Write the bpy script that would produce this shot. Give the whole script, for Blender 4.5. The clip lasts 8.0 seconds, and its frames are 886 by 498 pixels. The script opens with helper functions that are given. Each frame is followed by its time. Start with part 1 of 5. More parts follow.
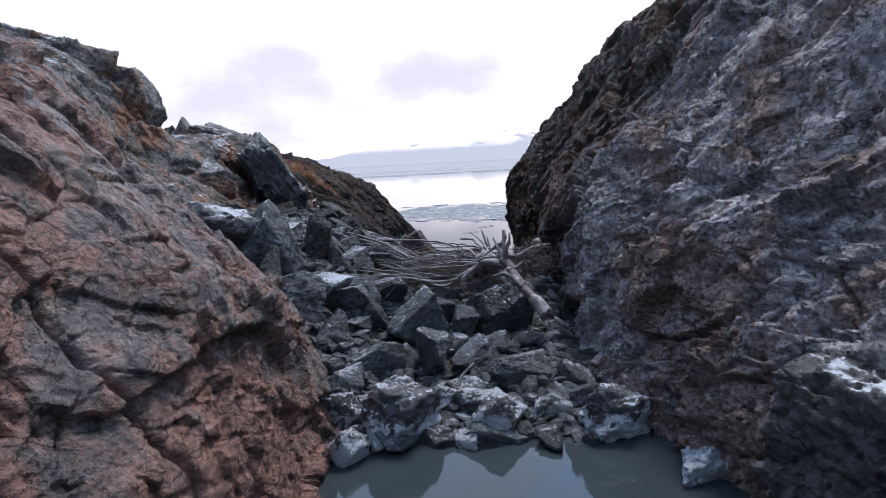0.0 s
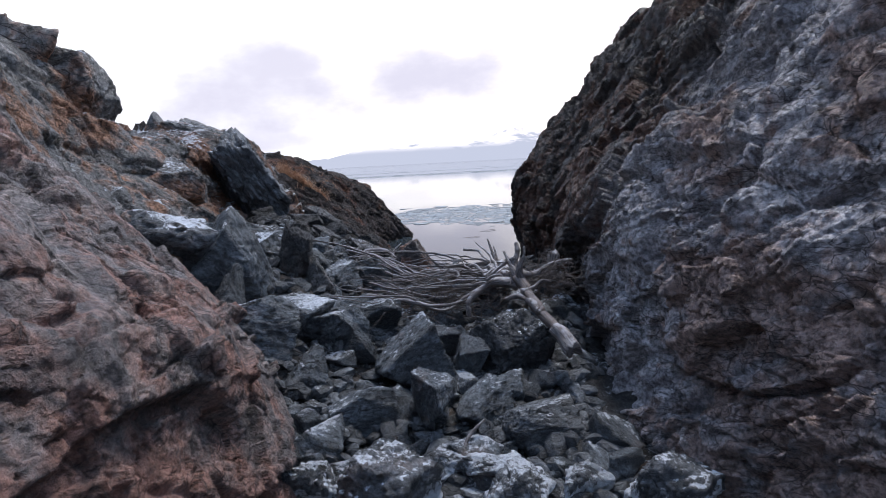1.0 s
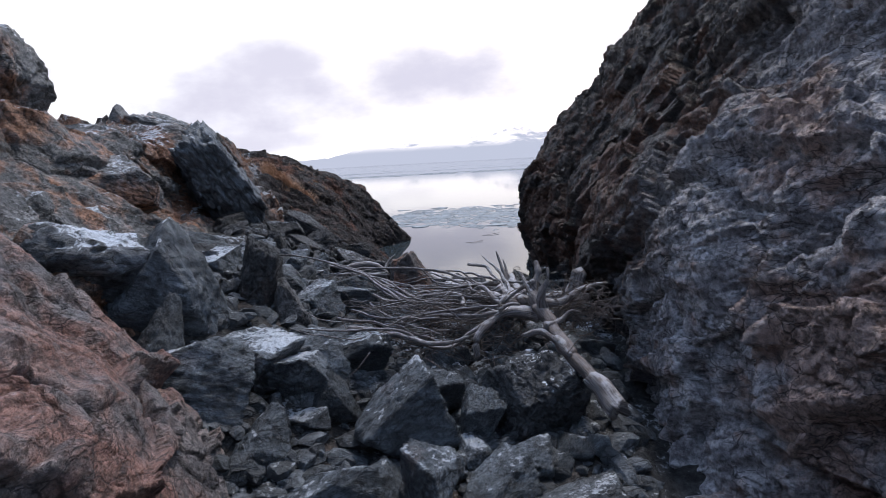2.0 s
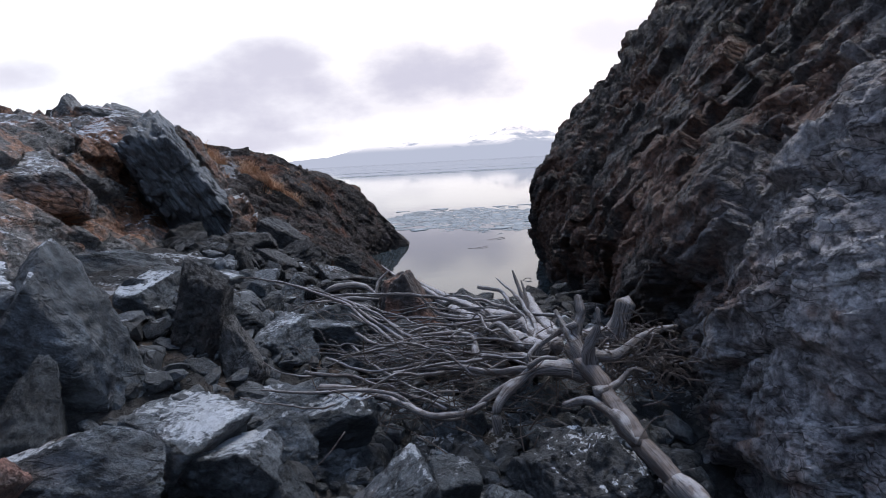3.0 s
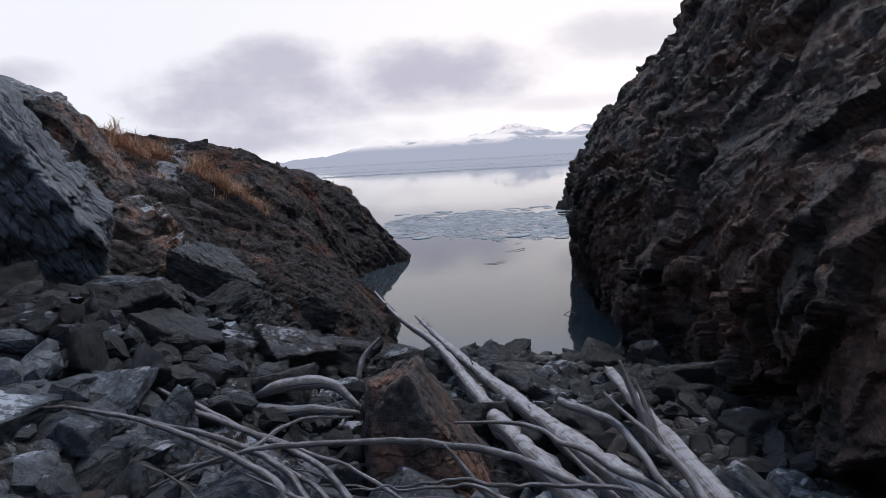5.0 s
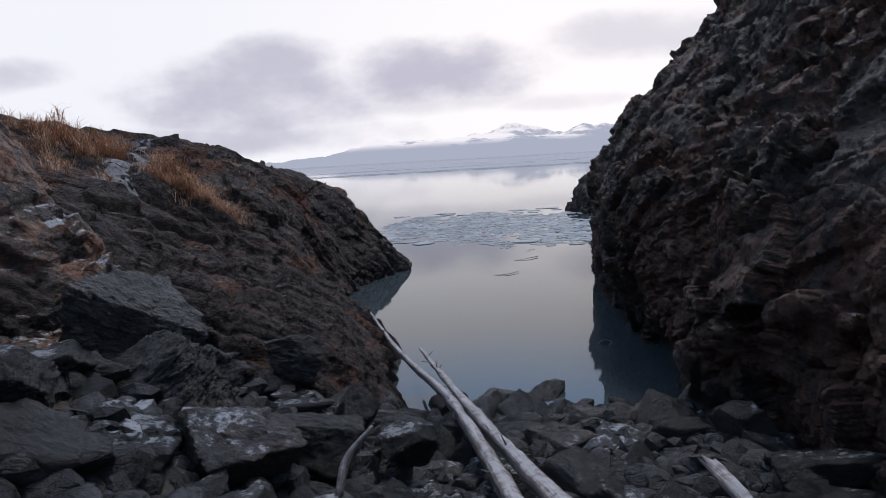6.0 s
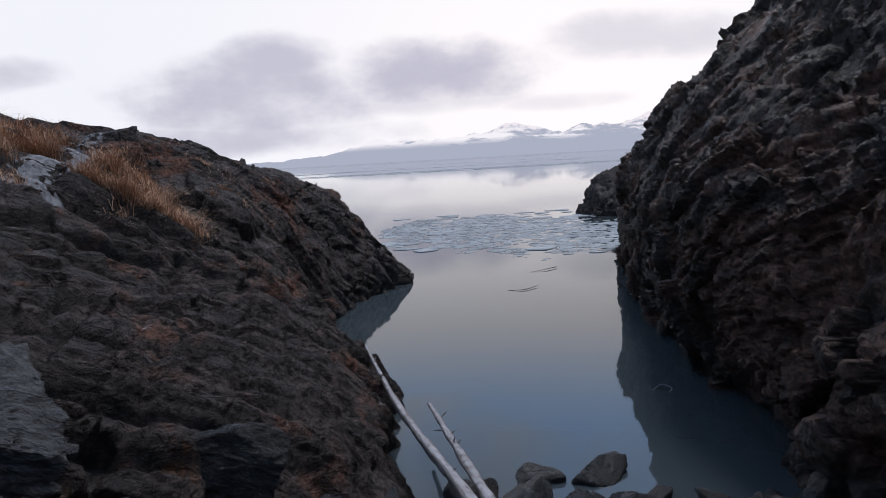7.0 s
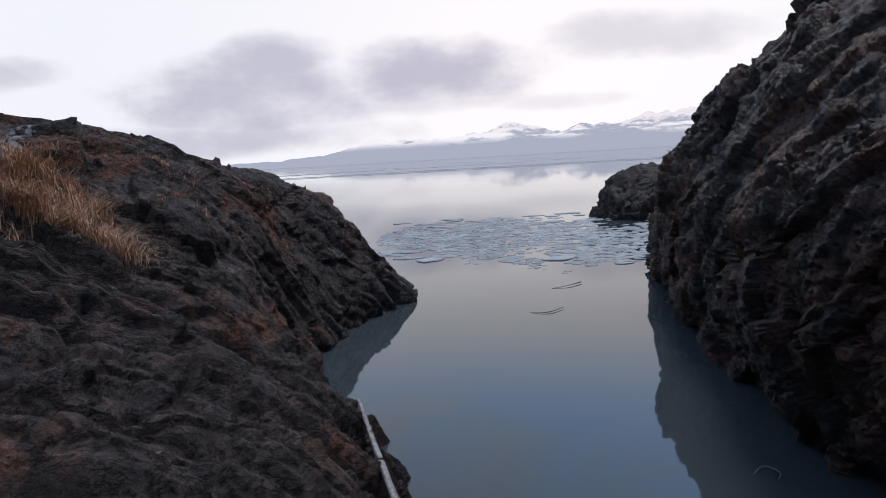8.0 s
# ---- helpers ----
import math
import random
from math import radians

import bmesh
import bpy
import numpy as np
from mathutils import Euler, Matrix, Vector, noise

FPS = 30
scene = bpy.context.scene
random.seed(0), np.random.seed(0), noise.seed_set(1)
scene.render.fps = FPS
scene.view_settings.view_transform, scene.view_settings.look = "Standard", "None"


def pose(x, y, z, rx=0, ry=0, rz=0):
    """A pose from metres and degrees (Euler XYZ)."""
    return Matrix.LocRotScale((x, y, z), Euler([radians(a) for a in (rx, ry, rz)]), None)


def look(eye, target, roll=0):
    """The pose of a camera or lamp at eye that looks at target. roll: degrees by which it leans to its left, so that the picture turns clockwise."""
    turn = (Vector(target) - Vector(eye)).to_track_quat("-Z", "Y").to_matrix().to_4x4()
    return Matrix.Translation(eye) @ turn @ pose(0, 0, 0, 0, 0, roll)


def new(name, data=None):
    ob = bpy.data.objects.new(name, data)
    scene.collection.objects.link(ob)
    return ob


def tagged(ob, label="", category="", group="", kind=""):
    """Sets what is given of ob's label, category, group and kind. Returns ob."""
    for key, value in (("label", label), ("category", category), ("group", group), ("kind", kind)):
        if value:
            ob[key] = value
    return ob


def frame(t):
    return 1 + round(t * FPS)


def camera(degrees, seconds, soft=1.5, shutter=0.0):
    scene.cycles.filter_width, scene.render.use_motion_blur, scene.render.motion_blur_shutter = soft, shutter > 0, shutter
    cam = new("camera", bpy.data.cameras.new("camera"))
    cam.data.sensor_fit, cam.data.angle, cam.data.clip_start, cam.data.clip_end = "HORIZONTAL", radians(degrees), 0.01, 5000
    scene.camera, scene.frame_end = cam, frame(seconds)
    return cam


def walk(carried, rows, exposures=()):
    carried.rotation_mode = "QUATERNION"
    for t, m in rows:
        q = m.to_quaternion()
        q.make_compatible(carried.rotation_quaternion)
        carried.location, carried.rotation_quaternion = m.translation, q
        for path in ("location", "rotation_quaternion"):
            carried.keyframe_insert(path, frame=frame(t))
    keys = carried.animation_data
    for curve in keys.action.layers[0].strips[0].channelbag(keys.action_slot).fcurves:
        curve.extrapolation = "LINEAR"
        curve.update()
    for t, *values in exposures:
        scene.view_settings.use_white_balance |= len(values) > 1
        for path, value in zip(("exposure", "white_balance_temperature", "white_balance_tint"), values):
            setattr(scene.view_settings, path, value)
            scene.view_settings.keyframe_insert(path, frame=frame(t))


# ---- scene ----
cam = camera(75.0, 8.0, soft=0.8)
METRES, EYE, TILT, LEAN, TURN = 10.5, 3.4, -8.6, 3.0, 0.0
ROWS = [
    (0.0, 0.0000, 0.0000, 0.0000, 0.00, -0.00, 0.00),
    (0.5, -0.0019, 0.0856, 0.0113, -0.06, 0.01, 0.04),
    (1.0, -0.0027, 0.1677, 0.0232, -0.10, 0.02, 0.05),
    (1.5, -0.0030, 0.2521, 0.0351, -0.11, 0.01, 0.06),
    (3.0, -0.0087, 0.5283, 0.0734, -0.18, -0.10, 0.17),
    (3.5, -0.0138, 0.6179, 0.0853, -0.23, -0.12, 0.20),
    (4.0, -0.0202, 0.7092, 0.0972, -0.25, -0.13, 0.22),
    (4.5, -0.0280, 0.8083, 0.1096, -0.23, -0.18, 0.22),
    (6.0, -0.0516, 1.0957, 0.1467, -0.33, -0.24, 0.31),
    (6.5, -0.0597, 1.1912, 0.1595, -0.36, -0.28, 0.32),
    (7.0, -0.0690, 1.2944, 0.1726, -0.43, -0.27, 0.30),
    (7.5, -0.0778, 1.3908, 0.1862, -0.47, -0.28, 0.33),
    (8.0, -0.0881, 1.4948, 0.2016, -0.52, -0.30, 0.32),
]
walk(cam, [(t, pose(0, 0, EYE, TILT, LEAN, TURN) @ pose(METRES * x, METRES * y, METRES * z, 90 + pitch, roll, yaw)) for t, x, y, z, yaw, pitch, roll in ROWS],
     exposures=[(0.0, 0.60), (1.5, 0.51), (3.5, 0.25), (5.0, 0.05), (8.0, 0.02)])

# ---- world and light ----
SUN_AZ, SUN_EL = 34, 65
world = bpy.data.worlds.new("overcast_dusk")
scene.world = world
world.use_nodes = True
wt = world.node_tree
wt.nodes.clear()


def node(tree, kind, **values):
    n = tree.nodes.new(kind)
    for key, value in values.items():
        if key in n.inputs:
            n.inputs[key].default_value = value
    return n


def math_node(tree, op, a, b=None, c=None, clamp=False):
    n = tree.nodes.new("ShaderNodeMath")
    n.operation, n.use_clamp = op, clamp
    for i, v in enumerate((a, b, c)):
        if v is None:
            continue
        if isinstance(v, (int, float)):
            n.inputs[i].default_value = v
        else:
            tree.links.new(v, n.inputs[i])
    return n.outputs[0]


def ramp(tree, value, low, high, out_low=0.0, out_high=1.0):
    n = tree.nodes.new("ShaderNodeMapRange")
    n.interpolation_type = "SMOOTHSTEP"
    for i, v in enumerate((low, high, out_low, out_high)):
        n.inputs[i + 1].default_value = v
    tree.links.new(value, n.inputs[0])
    return n.outputs[0]


def mix_colour(tree, factor, a, b, blend="MIX"):
    n = tree.nodes.new("ShaderNodeMix")
    n.data_type, n.blend_type = "RGBA", blend
    for socket, v in ((n.inputs[0], factor), (n.inputs[6], a), (n.inputs[7], b)):
        if isinstance(v, (int, float)):
            socket.default_value = v
        elif isinstance(v, tuple):
            socket.default_value = (*v, 1.0)
        else:
            tree.links.new(v, socket)
    return n.outputs[2]


def noise_node(tree, vector, scale, detail=4.0, rough=0.55, distortion=0.0):
    n = node(tree, "ShaderNodeTexNoise", Scale=scale, Detail=detail, Roughness=rough, Distortion=distortion)
    tree.links.new(vector, n.inputs["Vector"])
    return n.outputs["Fac"]


sky = wt.nodes.new("ShaderNodeTexSky")
sky.sky_type, sky.sun_disc = "NISHITA", False
sky.sun_elevation, sky.sun_rotation = radians(SUN_EL), radians(SUN_AZ)
sky.air_density, sky.dust_density, sky.ozone_density = 1.0, 0.6, 1.5
coord = wt.nodes.new("ShaderNodeTexCoord")
split = wt.nodes.new("ShaderNodeSeparateXYZ")
wt.links.new(coord.outputs["Generated"], split.inputs[0])
ahead = math_node(wt, "MAXIMUM", split.outputs[1], 0.05)
su = math_node(wt, "DIVIDE", split.outputs[0], ahead)  # sideways slope
sv = math_node(wt, "DIVIDE", split.outputs[2], ahead)  # upward slope
up = math_node(wt, "MAXIMUM", split.outputs[2], 0.0)
# the layer of cloud, seen in perspective from below
layer = wt.nodes.new("ShaderNodeCombineXYZ")
flat = math_node(wt, "ADD", up, 0.18)
wt.links.new(math_node(wt, "DIVIDE", split.outputs[0], flat), layer.inputs[0])
wt.links.new(math_node(wt, "DIVIDE", split.outputs[1], flat), layer.inputs[1])
puffs = noise_node(wt, layer.outputs[0], 1.3, 6.0, 0.55, 0.3)
plane = wt.nodes.new("ShaderNodeCombineXYZ")
wt.links.new(su, plane.inputs[0])
wt.links.new(math_node(wt, "MULTIPLY", sv, 1.8), plane.inputs[1])
ragged = noise_node(wt, plane.outputs[0], 9.0, 6.0, 0.55)
fine = noise_node(wt, plane.outputs[0], 4.0, 4.0, 0.5)


def bank(u, v, half_u, half_v, strength):
    """A dark cloud bank about the slope (u, v), with a ragged edge and a flatter base."""
    du = math_node(wt, "DIVIDE", math_node(wt, "SUBTRACT", su, u), half_u)
    dv = math_node(wt, "DIVIDE", math_node(wt, "SUBTRACT", sv, v), half_v)
    far = math_node(wt, "ADD", math_node(wt, "POWER", math_node(wt, "ABSOLUTE", du), 2.0), math_node(wt, "MULTIPLY", dv, dv))
    edge = math_node(wt, "ADD", far, math_node(wt, "MULTIPLY", math_node(wt, "SUBTRACT", ragged, 0.5), 2.3))
    edge = math_node(wt, "ADD", edge, math_node(wt, "MULTIPLY", math_node(wt, "SUBTRACT", fine, 0.5), 1.6))
    return ramp(wt, edge, 1.75, -0.15, 0.0, strength)


BANKS = [(-0.31, 0.115, 0.20, 0.075, 1.0), (-0.27, 0.17, 0.11, 0.045, 0.95), (0.0, 0.143, 0.17, 0.052, 1.0), (-0.03, 0.10, 0.18, 0.022, 0.5),
         (0.38, 0.185, 0.19, 0.035, 0.55), (-0.74, 0.18, 0.11, 0.026, 0.75), (-0.42, 0.05, 0.32, 0.03, 0.9), (0.22, 0.085, 0.10, 0.014, 0.35)]
dark = None
for u, v, hu, hv, strength in BANKS:
    b = bank(u, v, hu, hv, strength)
    dark = b if dark is None else math_node(wt, "MAXIMUM", dark, b)
front = ramp(wt, split.outputs[1], 0.1, 0.3)
dark = math_node(wt, "MULTIPLY", dark, front)
# glow of the veiled sun low ahead
glow_u = math_node(wt, "MULTIPLY", math_node(wt, "SUBTRACT", su, 0.25), 1.3)
glow_v = math_node(wt, "MULTIPLY", math_node(wt, "SUBTRACT", sv, 0.13), 2.2)
glow = math_node(wt, "SQRT", math_node(wt, "ADD", math_node(wt, "MULTIPLY", glow_u, glow_u), math_node(wt, "MULTIPLY", glow_v, glow_v)))
glow = math_node(wt, "MULTIPLY", ramp(wt, glow, 1.1, 0.0), front)
veil = mix_colour(wt, glow, (0.88, 0.89, 0.96), (1.02, 0.97, 0.99))
veil = mix_colour(wt, ramp(wt, up, 0.3, 0.7), veil, (0.54, 0.60, 0.73))
veil = mix_colour(wt, ramp(wt, split.outputs[1], 0.45, -0.35, 0.0, 0.75), veil, (0.40, 0.46, 0.58))
# above the view the cloud breaks up and blue sky shows
cover = math_node(wt, "MAXIMUM", ramp(wt, up, 0.50, 0.27), ramp(wt, puffs, 0.40, 0.62, 0.15, 0.9))
sky_blue = mix_colour(wt, 1.0, sky.outputs[0], (0.22, 0.260, 0.282), "MULTIPLY")
sky_all = mix_colour(wt, cover, sky_blue, veil)
sky_all = mix_colour(wt, math_node(wt, "MULTIPLY", dark, 0.95), sky_all, (0.52, 0.51, 0.62))
back = node(wt, "ShaderNodeBackground", Strength=1.0)
wt.links.new(sky_all, back.inputs[0])
wt.links.new(back.outputs[0], wt.nodes.new("ShaderNodeOutputWorld").inputs[0])

sun = new("sun", bpy.data.lights.new("sun", "SUN"))
sun.data.energy, sun.data.angle, sun.data.color = 2.0, radians(16), (1.0, 0.95, 0.92)
sun.matrix_world = look((0, 0, 30), (30 * -math.sin(radians(SUN_AZ)), 30 * -math.cos(radians(SUN_AZ)), 30 - 30 * math.tan(radians(SUN_EL))))


# ---- materials ----
def material(name):
    m = bpy.data.materials.new(name)
    m.use_nodes = True
    t = m.node_tree
    return m, t, t.nodes["Principled BSDF"]


def bump(tree, shader, height, strength, distance, below=None):
    n = node(tree, "ShaderNodeBump", Strength=strength, Distance=distance)
    tree.links.new(height, n.inputs["Height"])
    if below is not None:
        tree.links.new(below, n.inputs["Normal"])
    tree.links.new(n.outputs[0], shader.inputs["Normal"])
    return n.outputs[0]


def chiselled(tree, vector, size):
    """Height of small tilted facets, as broken rock has."""
    cells = node(tree, "ShaderNodeTexVoronoi", Scale=size)
    tree.links.new(vector, cells.inputs["Vector"])
    offset = tree.nodes.new("ShaderNodeVectorMath")
    offset.operation = "SUBTRACT"
    tree.links.new(vector, offset.inputs[0])
    tree.links.new(cells.outputs["Position"], offset.inputs[1])
    slope = tree.nodes.new("ShaderNodeVectorMath")
    slope.operation = "SUBTRACT"
    tree.links.new(cells.outputs["Color"], slope.inputs[0])
    slope.inputs[1].default_value = (0.5, 0.5, 0.5)
    level = tree.nodes.new("ShaderNodeVectorMath")
    level.operation = "DOT_PRODUCT"
    tree.links.new(offset.outputs[0], level.inputs[0])
    tree.links.new(slope.outputs[0], level.inputs[1])
    return level.outputs["Value"]


def rock_material(name, grey, pale, rust, rust_low, rust_high, frost=0.0, frost_up=0.55, rough=0.58, stain=(0.30, 0.13, 0.05), stain_amount=0.0, per_piece=0.0, dusting=1.3, relief=1.0, shine=0.55, joined=False, flecks=1.0, crust=0.0, farther=None, change=(0, 1)):
    """Fractured rock: grey ground with paler and rusty zones, painted crack shade, grain and a dusting of frost on
    upward faces.
    """
    m, t, s = material(name)
    geo = t.nodes.new("ShaderNodeNewGeometry")
    place = t.nodes.new("ShaderNodeTexCoord").outputs["Object"]
    if per_piece:
        info = t.nodes.new("ShaderNodeObjectInfo")
        shift = t.nodes.new("ShaderNodeVectorMath")
        shift.operation = "MULTIPLY_ADD"
        shift.inputs[1].default_value = (1, 1, 1)
        spread = math_node(t, "MULTIPLY", info.outputs["Random"], 37.0)
        t.links.new(place, shift.inputs[0])
        t.links.new(spread, shift.inputs[2])
        place = shift.outputs[0]
    zone = noise_node(t, place, 0.55, 4.0, 0.6, 0.4)
    mottle = noise_node(t, place, 3.2, 6.0, 0.62, 0.3)
    grain = noise_node(t, place, 16.0, 8.0, 0.72)
    speck = noise_node(t, place, 90.0, 3.0, 0.6)
    if farther:  # a darker set of colours takes over along y, with an uneven seam
        along = t.nodes.new("ShaderNodeSeparateXYZ")
        t.links.new(place, along.inputs[0])
        seam = math_node(t, "ADD", along.outputs[1], math_node(t, "MULTIPLY", math_node(t, "SUBTRACT", mottle, 0.5), 4.0))
        kind = ramp(t, seam, *change)
        grey, pale, rust = (mix_colour(t, kind, a, b) for a, b in zip((grey, pale, rust), farther))
    colour = mix_colour(t, ramp(t, mottle, 0.38, 0.66), grey, pale)
    rusty = math_node(t, "ADD", zone, math_node(t, "MULTIPLY", math_node(t, "SUBTRACT", mottle, 0.5), 0.55))
    colour = mix_colour(t, ramp(t, rusty, rust_low, rust_high), colour, rust)
    if stain_amount:
        spots = noise_node(t, place, 1.4, 5.0, 0.65, 0.6)
        colour = mix_colour(t, ramp(t, spots, 0.62, 0.72, 0.0, stain_amount), colour, stain)
    colour = mix_colour(t, ramp(t, grain, 0.32, 0.68, 0.0, 1.0), mix_colour(t, 1.0, colour, (0.42, 0.42, 0.43), "MULTIPLY"), mix_colour(t, 1.0, colour, (1.56, 1.55, 1.54), "MULTIPLY"))
    # dark crack lines, shade of two joint sets put into the colour, and pale scuffs and lichen flecks
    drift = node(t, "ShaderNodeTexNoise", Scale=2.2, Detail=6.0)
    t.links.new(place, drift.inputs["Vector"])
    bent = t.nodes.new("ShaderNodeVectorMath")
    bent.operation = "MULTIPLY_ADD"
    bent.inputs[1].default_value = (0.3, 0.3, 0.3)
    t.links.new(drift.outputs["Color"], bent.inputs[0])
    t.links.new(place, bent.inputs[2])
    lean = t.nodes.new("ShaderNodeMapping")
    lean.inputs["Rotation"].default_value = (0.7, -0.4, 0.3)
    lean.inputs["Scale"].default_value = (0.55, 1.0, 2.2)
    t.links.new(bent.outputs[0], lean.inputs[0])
    crack_shade = None
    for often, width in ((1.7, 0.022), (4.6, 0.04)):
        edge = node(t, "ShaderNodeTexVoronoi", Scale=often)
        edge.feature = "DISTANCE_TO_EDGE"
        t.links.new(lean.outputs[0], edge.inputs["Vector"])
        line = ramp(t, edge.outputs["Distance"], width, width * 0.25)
        crack_shade = line if crack_shade is None else math_node(t, "MAXIMUM", crack_shade, line)
    broken = math_node(t, "MULTIPLY", crack_shade, ramp(t, noise_node(t, place, 1.7, 4.0, 0.6), 0.42, 0.58, 0.0, 0.8))
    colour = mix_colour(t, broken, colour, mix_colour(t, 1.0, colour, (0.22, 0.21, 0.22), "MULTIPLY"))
    scuffs = noise_node(t, place, 26.0, 7.0, 0.78, 0.4)
    colour = mix_colour(t, ramp(t, scuffs, 0.56, 0.68, 0.0, 0.65 * flecks), colour, mix_colour(t, 1.0, mix_colour(t, 0.35, colour, pale), (1.9, 1.92, 1.98), "MULTIPLY"))
    if per_piece:
        shade = math_node(t, "MULTIPLY_ADD", geo.outputs["Random Per Island"] if joined else info.outputs["Random"], per_piece, 1.0 - per_piece / 2)
        grey_shade = t.nodes.new("ShaderNodeCombineColor")
        for i in range(3):
            t.links.new(shade, grey_shade.inputs[i])
        colour = mix_colour(t, 1.0, colour, grey_shade.outputs[0], "MULTIPLY")
    roughness = ramp(t, mottle, 0.3, 0.7, rough - 0.16, rough + 0.12)
    if frost:
        facing = t.nodes.new("ShaderNodeSeparateXYZ")
        t.links.new(geo.outputs["Normal"], facing.inputs[0])
        patchy = noise_node(t, geo.outputs["Position"], 1.1, 3.0, 0.6)
        dust = noise_node(t, geo.outputs["Position"], 16.0, 5.0, 0.7)
        lie = math_node(t, "ADD", facing.outputs[2], math_node(t, "MULTIPLY", math_node(t, "SUBTRACT", patchy, 0.5), 1.5))
        lie = math_node(t, "ADD", lie, math_node(t, "MULTIPLY", math_node(t, "SUBTRACT", dust, 0.5), dusting))
        white = ramp(t, lie, frost_up + 0.42, frost_up + 0.62, 0.0, frost)
        colour = mix_colour(t, white, colour, (0.62, 0.65, 0.70))
    if crust:  # ice splashed on up to a hand's breadth over the water
        level = t.nodes.new("ShaderNodeSeparateXYZ")
        t.links.new(geo.outputs["Position"], level.inputs[0])
        splash = noise_node(t, geo.outputs["Position"], 5.0, 6.0, 0.7, 0.5)
        reach = math_node(t, "SUBTRACT", math_node(t, "MULTIPLY", splash, 1.2), level.outputs[2])
        colour = mix_colour(t, ramp(t, reach, 0.24, 0.34, 0.0, crust), colour, (0.66, 0.69, 0.74))
    t.links.new(colour, s.inputs["Base Color"])
    t.links.new(roughness, s.inputs["Roughness"])
    s.inputs["Specular IOR Level"].default_value = shine
    warp = t.nodes.new("ShaderNodeVectorMath")
    warp.operation = "MULTIPLY_ADD"
    warp.inputs[1].default_value = (0.12, 0.12, 0.12)
    wob = node(t, "ShaderNodeTexNoise", Scale=4.0, Detail=5.0)
    t.links.new(place, wob.inputs["Vector"])
    t.links.new(wob.outputs["Color"], warp.inputs[0])
    t.links.new(place, warp.inputs[2])
    tilt = t.nodes.new("ShaderNodeMapping")
    tilt.inputs["Rotation"].default_value = (0.7, -0.4, 0.3)
    tilt.inputs["Scale"].default_value = (1.0, 1.0, 2.0)
    t.links.new(warp.outputs[0], tilt.inputs[0])
    below = None
    calm = ramp(t, noise_node(t, place, 0.9, 3.0, 0.5), 0.34, 0.60, 0.35, 1.0)
    for size, amount in ((2.6, 1.0), (7.0, 1.0), (19.0, 0.9), (47.0, 0.75)):
        below = bump(t, s, math_node(t, "MULTIPLY", chiselled(t, tilt.outputs[0], size), calm), min(1.0, amount * relief), 1.0, below)
    below = bump(t, s, noise_node(t, place, 7.0, 8.0, 0.62, 0.2), 1.0, 0.05 * relief, below)
    below = bump(t, s, math_node(t, "SUBTRACT", math_node(t, "MULTIPLY", scuffs, 0.6), broken), 1.0, 0.02, below)
    bump(t, s, math_node(t, "ADD", grain, math_node(t, "MULTIPLY", speck, 0.4)), 1.0, 0.03, below)
    return m


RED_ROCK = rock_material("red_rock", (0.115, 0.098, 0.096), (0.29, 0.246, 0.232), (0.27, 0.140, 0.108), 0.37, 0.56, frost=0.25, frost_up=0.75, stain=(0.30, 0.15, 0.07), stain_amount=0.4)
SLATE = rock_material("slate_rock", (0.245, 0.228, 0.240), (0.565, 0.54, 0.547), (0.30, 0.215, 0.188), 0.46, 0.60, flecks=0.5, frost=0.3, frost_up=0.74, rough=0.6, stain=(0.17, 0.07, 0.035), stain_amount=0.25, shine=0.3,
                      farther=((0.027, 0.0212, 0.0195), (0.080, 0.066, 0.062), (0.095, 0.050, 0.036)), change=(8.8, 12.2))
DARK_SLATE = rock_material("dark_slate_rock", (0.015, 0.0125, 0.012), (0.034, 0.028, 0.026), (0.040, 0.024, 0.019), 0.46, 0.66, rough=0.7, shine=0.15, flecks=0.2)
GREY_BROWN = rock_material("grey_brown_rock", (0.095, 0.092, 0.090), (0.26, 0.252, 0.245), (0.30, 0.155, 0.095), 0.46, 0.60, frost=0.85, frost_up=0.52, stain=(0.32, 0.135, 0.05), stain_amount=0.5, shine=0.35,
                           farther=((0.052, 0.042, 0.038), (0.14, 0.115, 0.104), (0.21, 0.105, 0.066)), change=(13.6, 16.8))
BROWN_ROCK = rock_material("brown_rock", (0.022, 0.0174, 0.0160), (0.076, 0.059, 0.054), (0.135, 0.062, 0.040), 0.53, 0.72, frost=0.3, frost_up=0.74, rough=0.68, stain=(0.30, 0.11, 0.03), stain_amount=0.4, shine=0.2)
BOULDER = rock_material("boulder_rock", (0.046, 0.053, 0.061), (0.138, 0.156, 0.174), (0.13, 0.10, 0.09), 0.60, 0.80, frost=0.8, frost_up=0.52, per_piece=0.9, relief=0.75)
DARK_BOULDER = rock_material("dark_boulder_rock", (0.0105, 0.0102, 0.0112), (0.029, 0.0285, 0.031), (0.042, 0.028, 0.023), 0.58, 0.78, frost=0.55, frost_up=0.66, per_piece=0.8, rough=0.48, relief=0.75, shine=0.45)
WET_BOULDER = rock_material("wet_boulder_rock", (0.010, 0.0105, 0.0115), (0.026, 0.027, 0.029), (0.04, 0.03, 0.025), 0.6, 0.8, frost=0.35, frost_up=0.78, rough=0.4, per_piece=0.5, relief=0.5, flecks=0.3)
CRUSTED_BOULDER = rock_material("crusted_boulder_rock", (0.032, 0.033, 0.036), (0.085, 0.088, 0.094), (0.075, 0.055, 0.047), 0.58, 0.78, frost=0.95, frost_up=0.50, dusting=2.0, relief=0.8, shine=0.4)
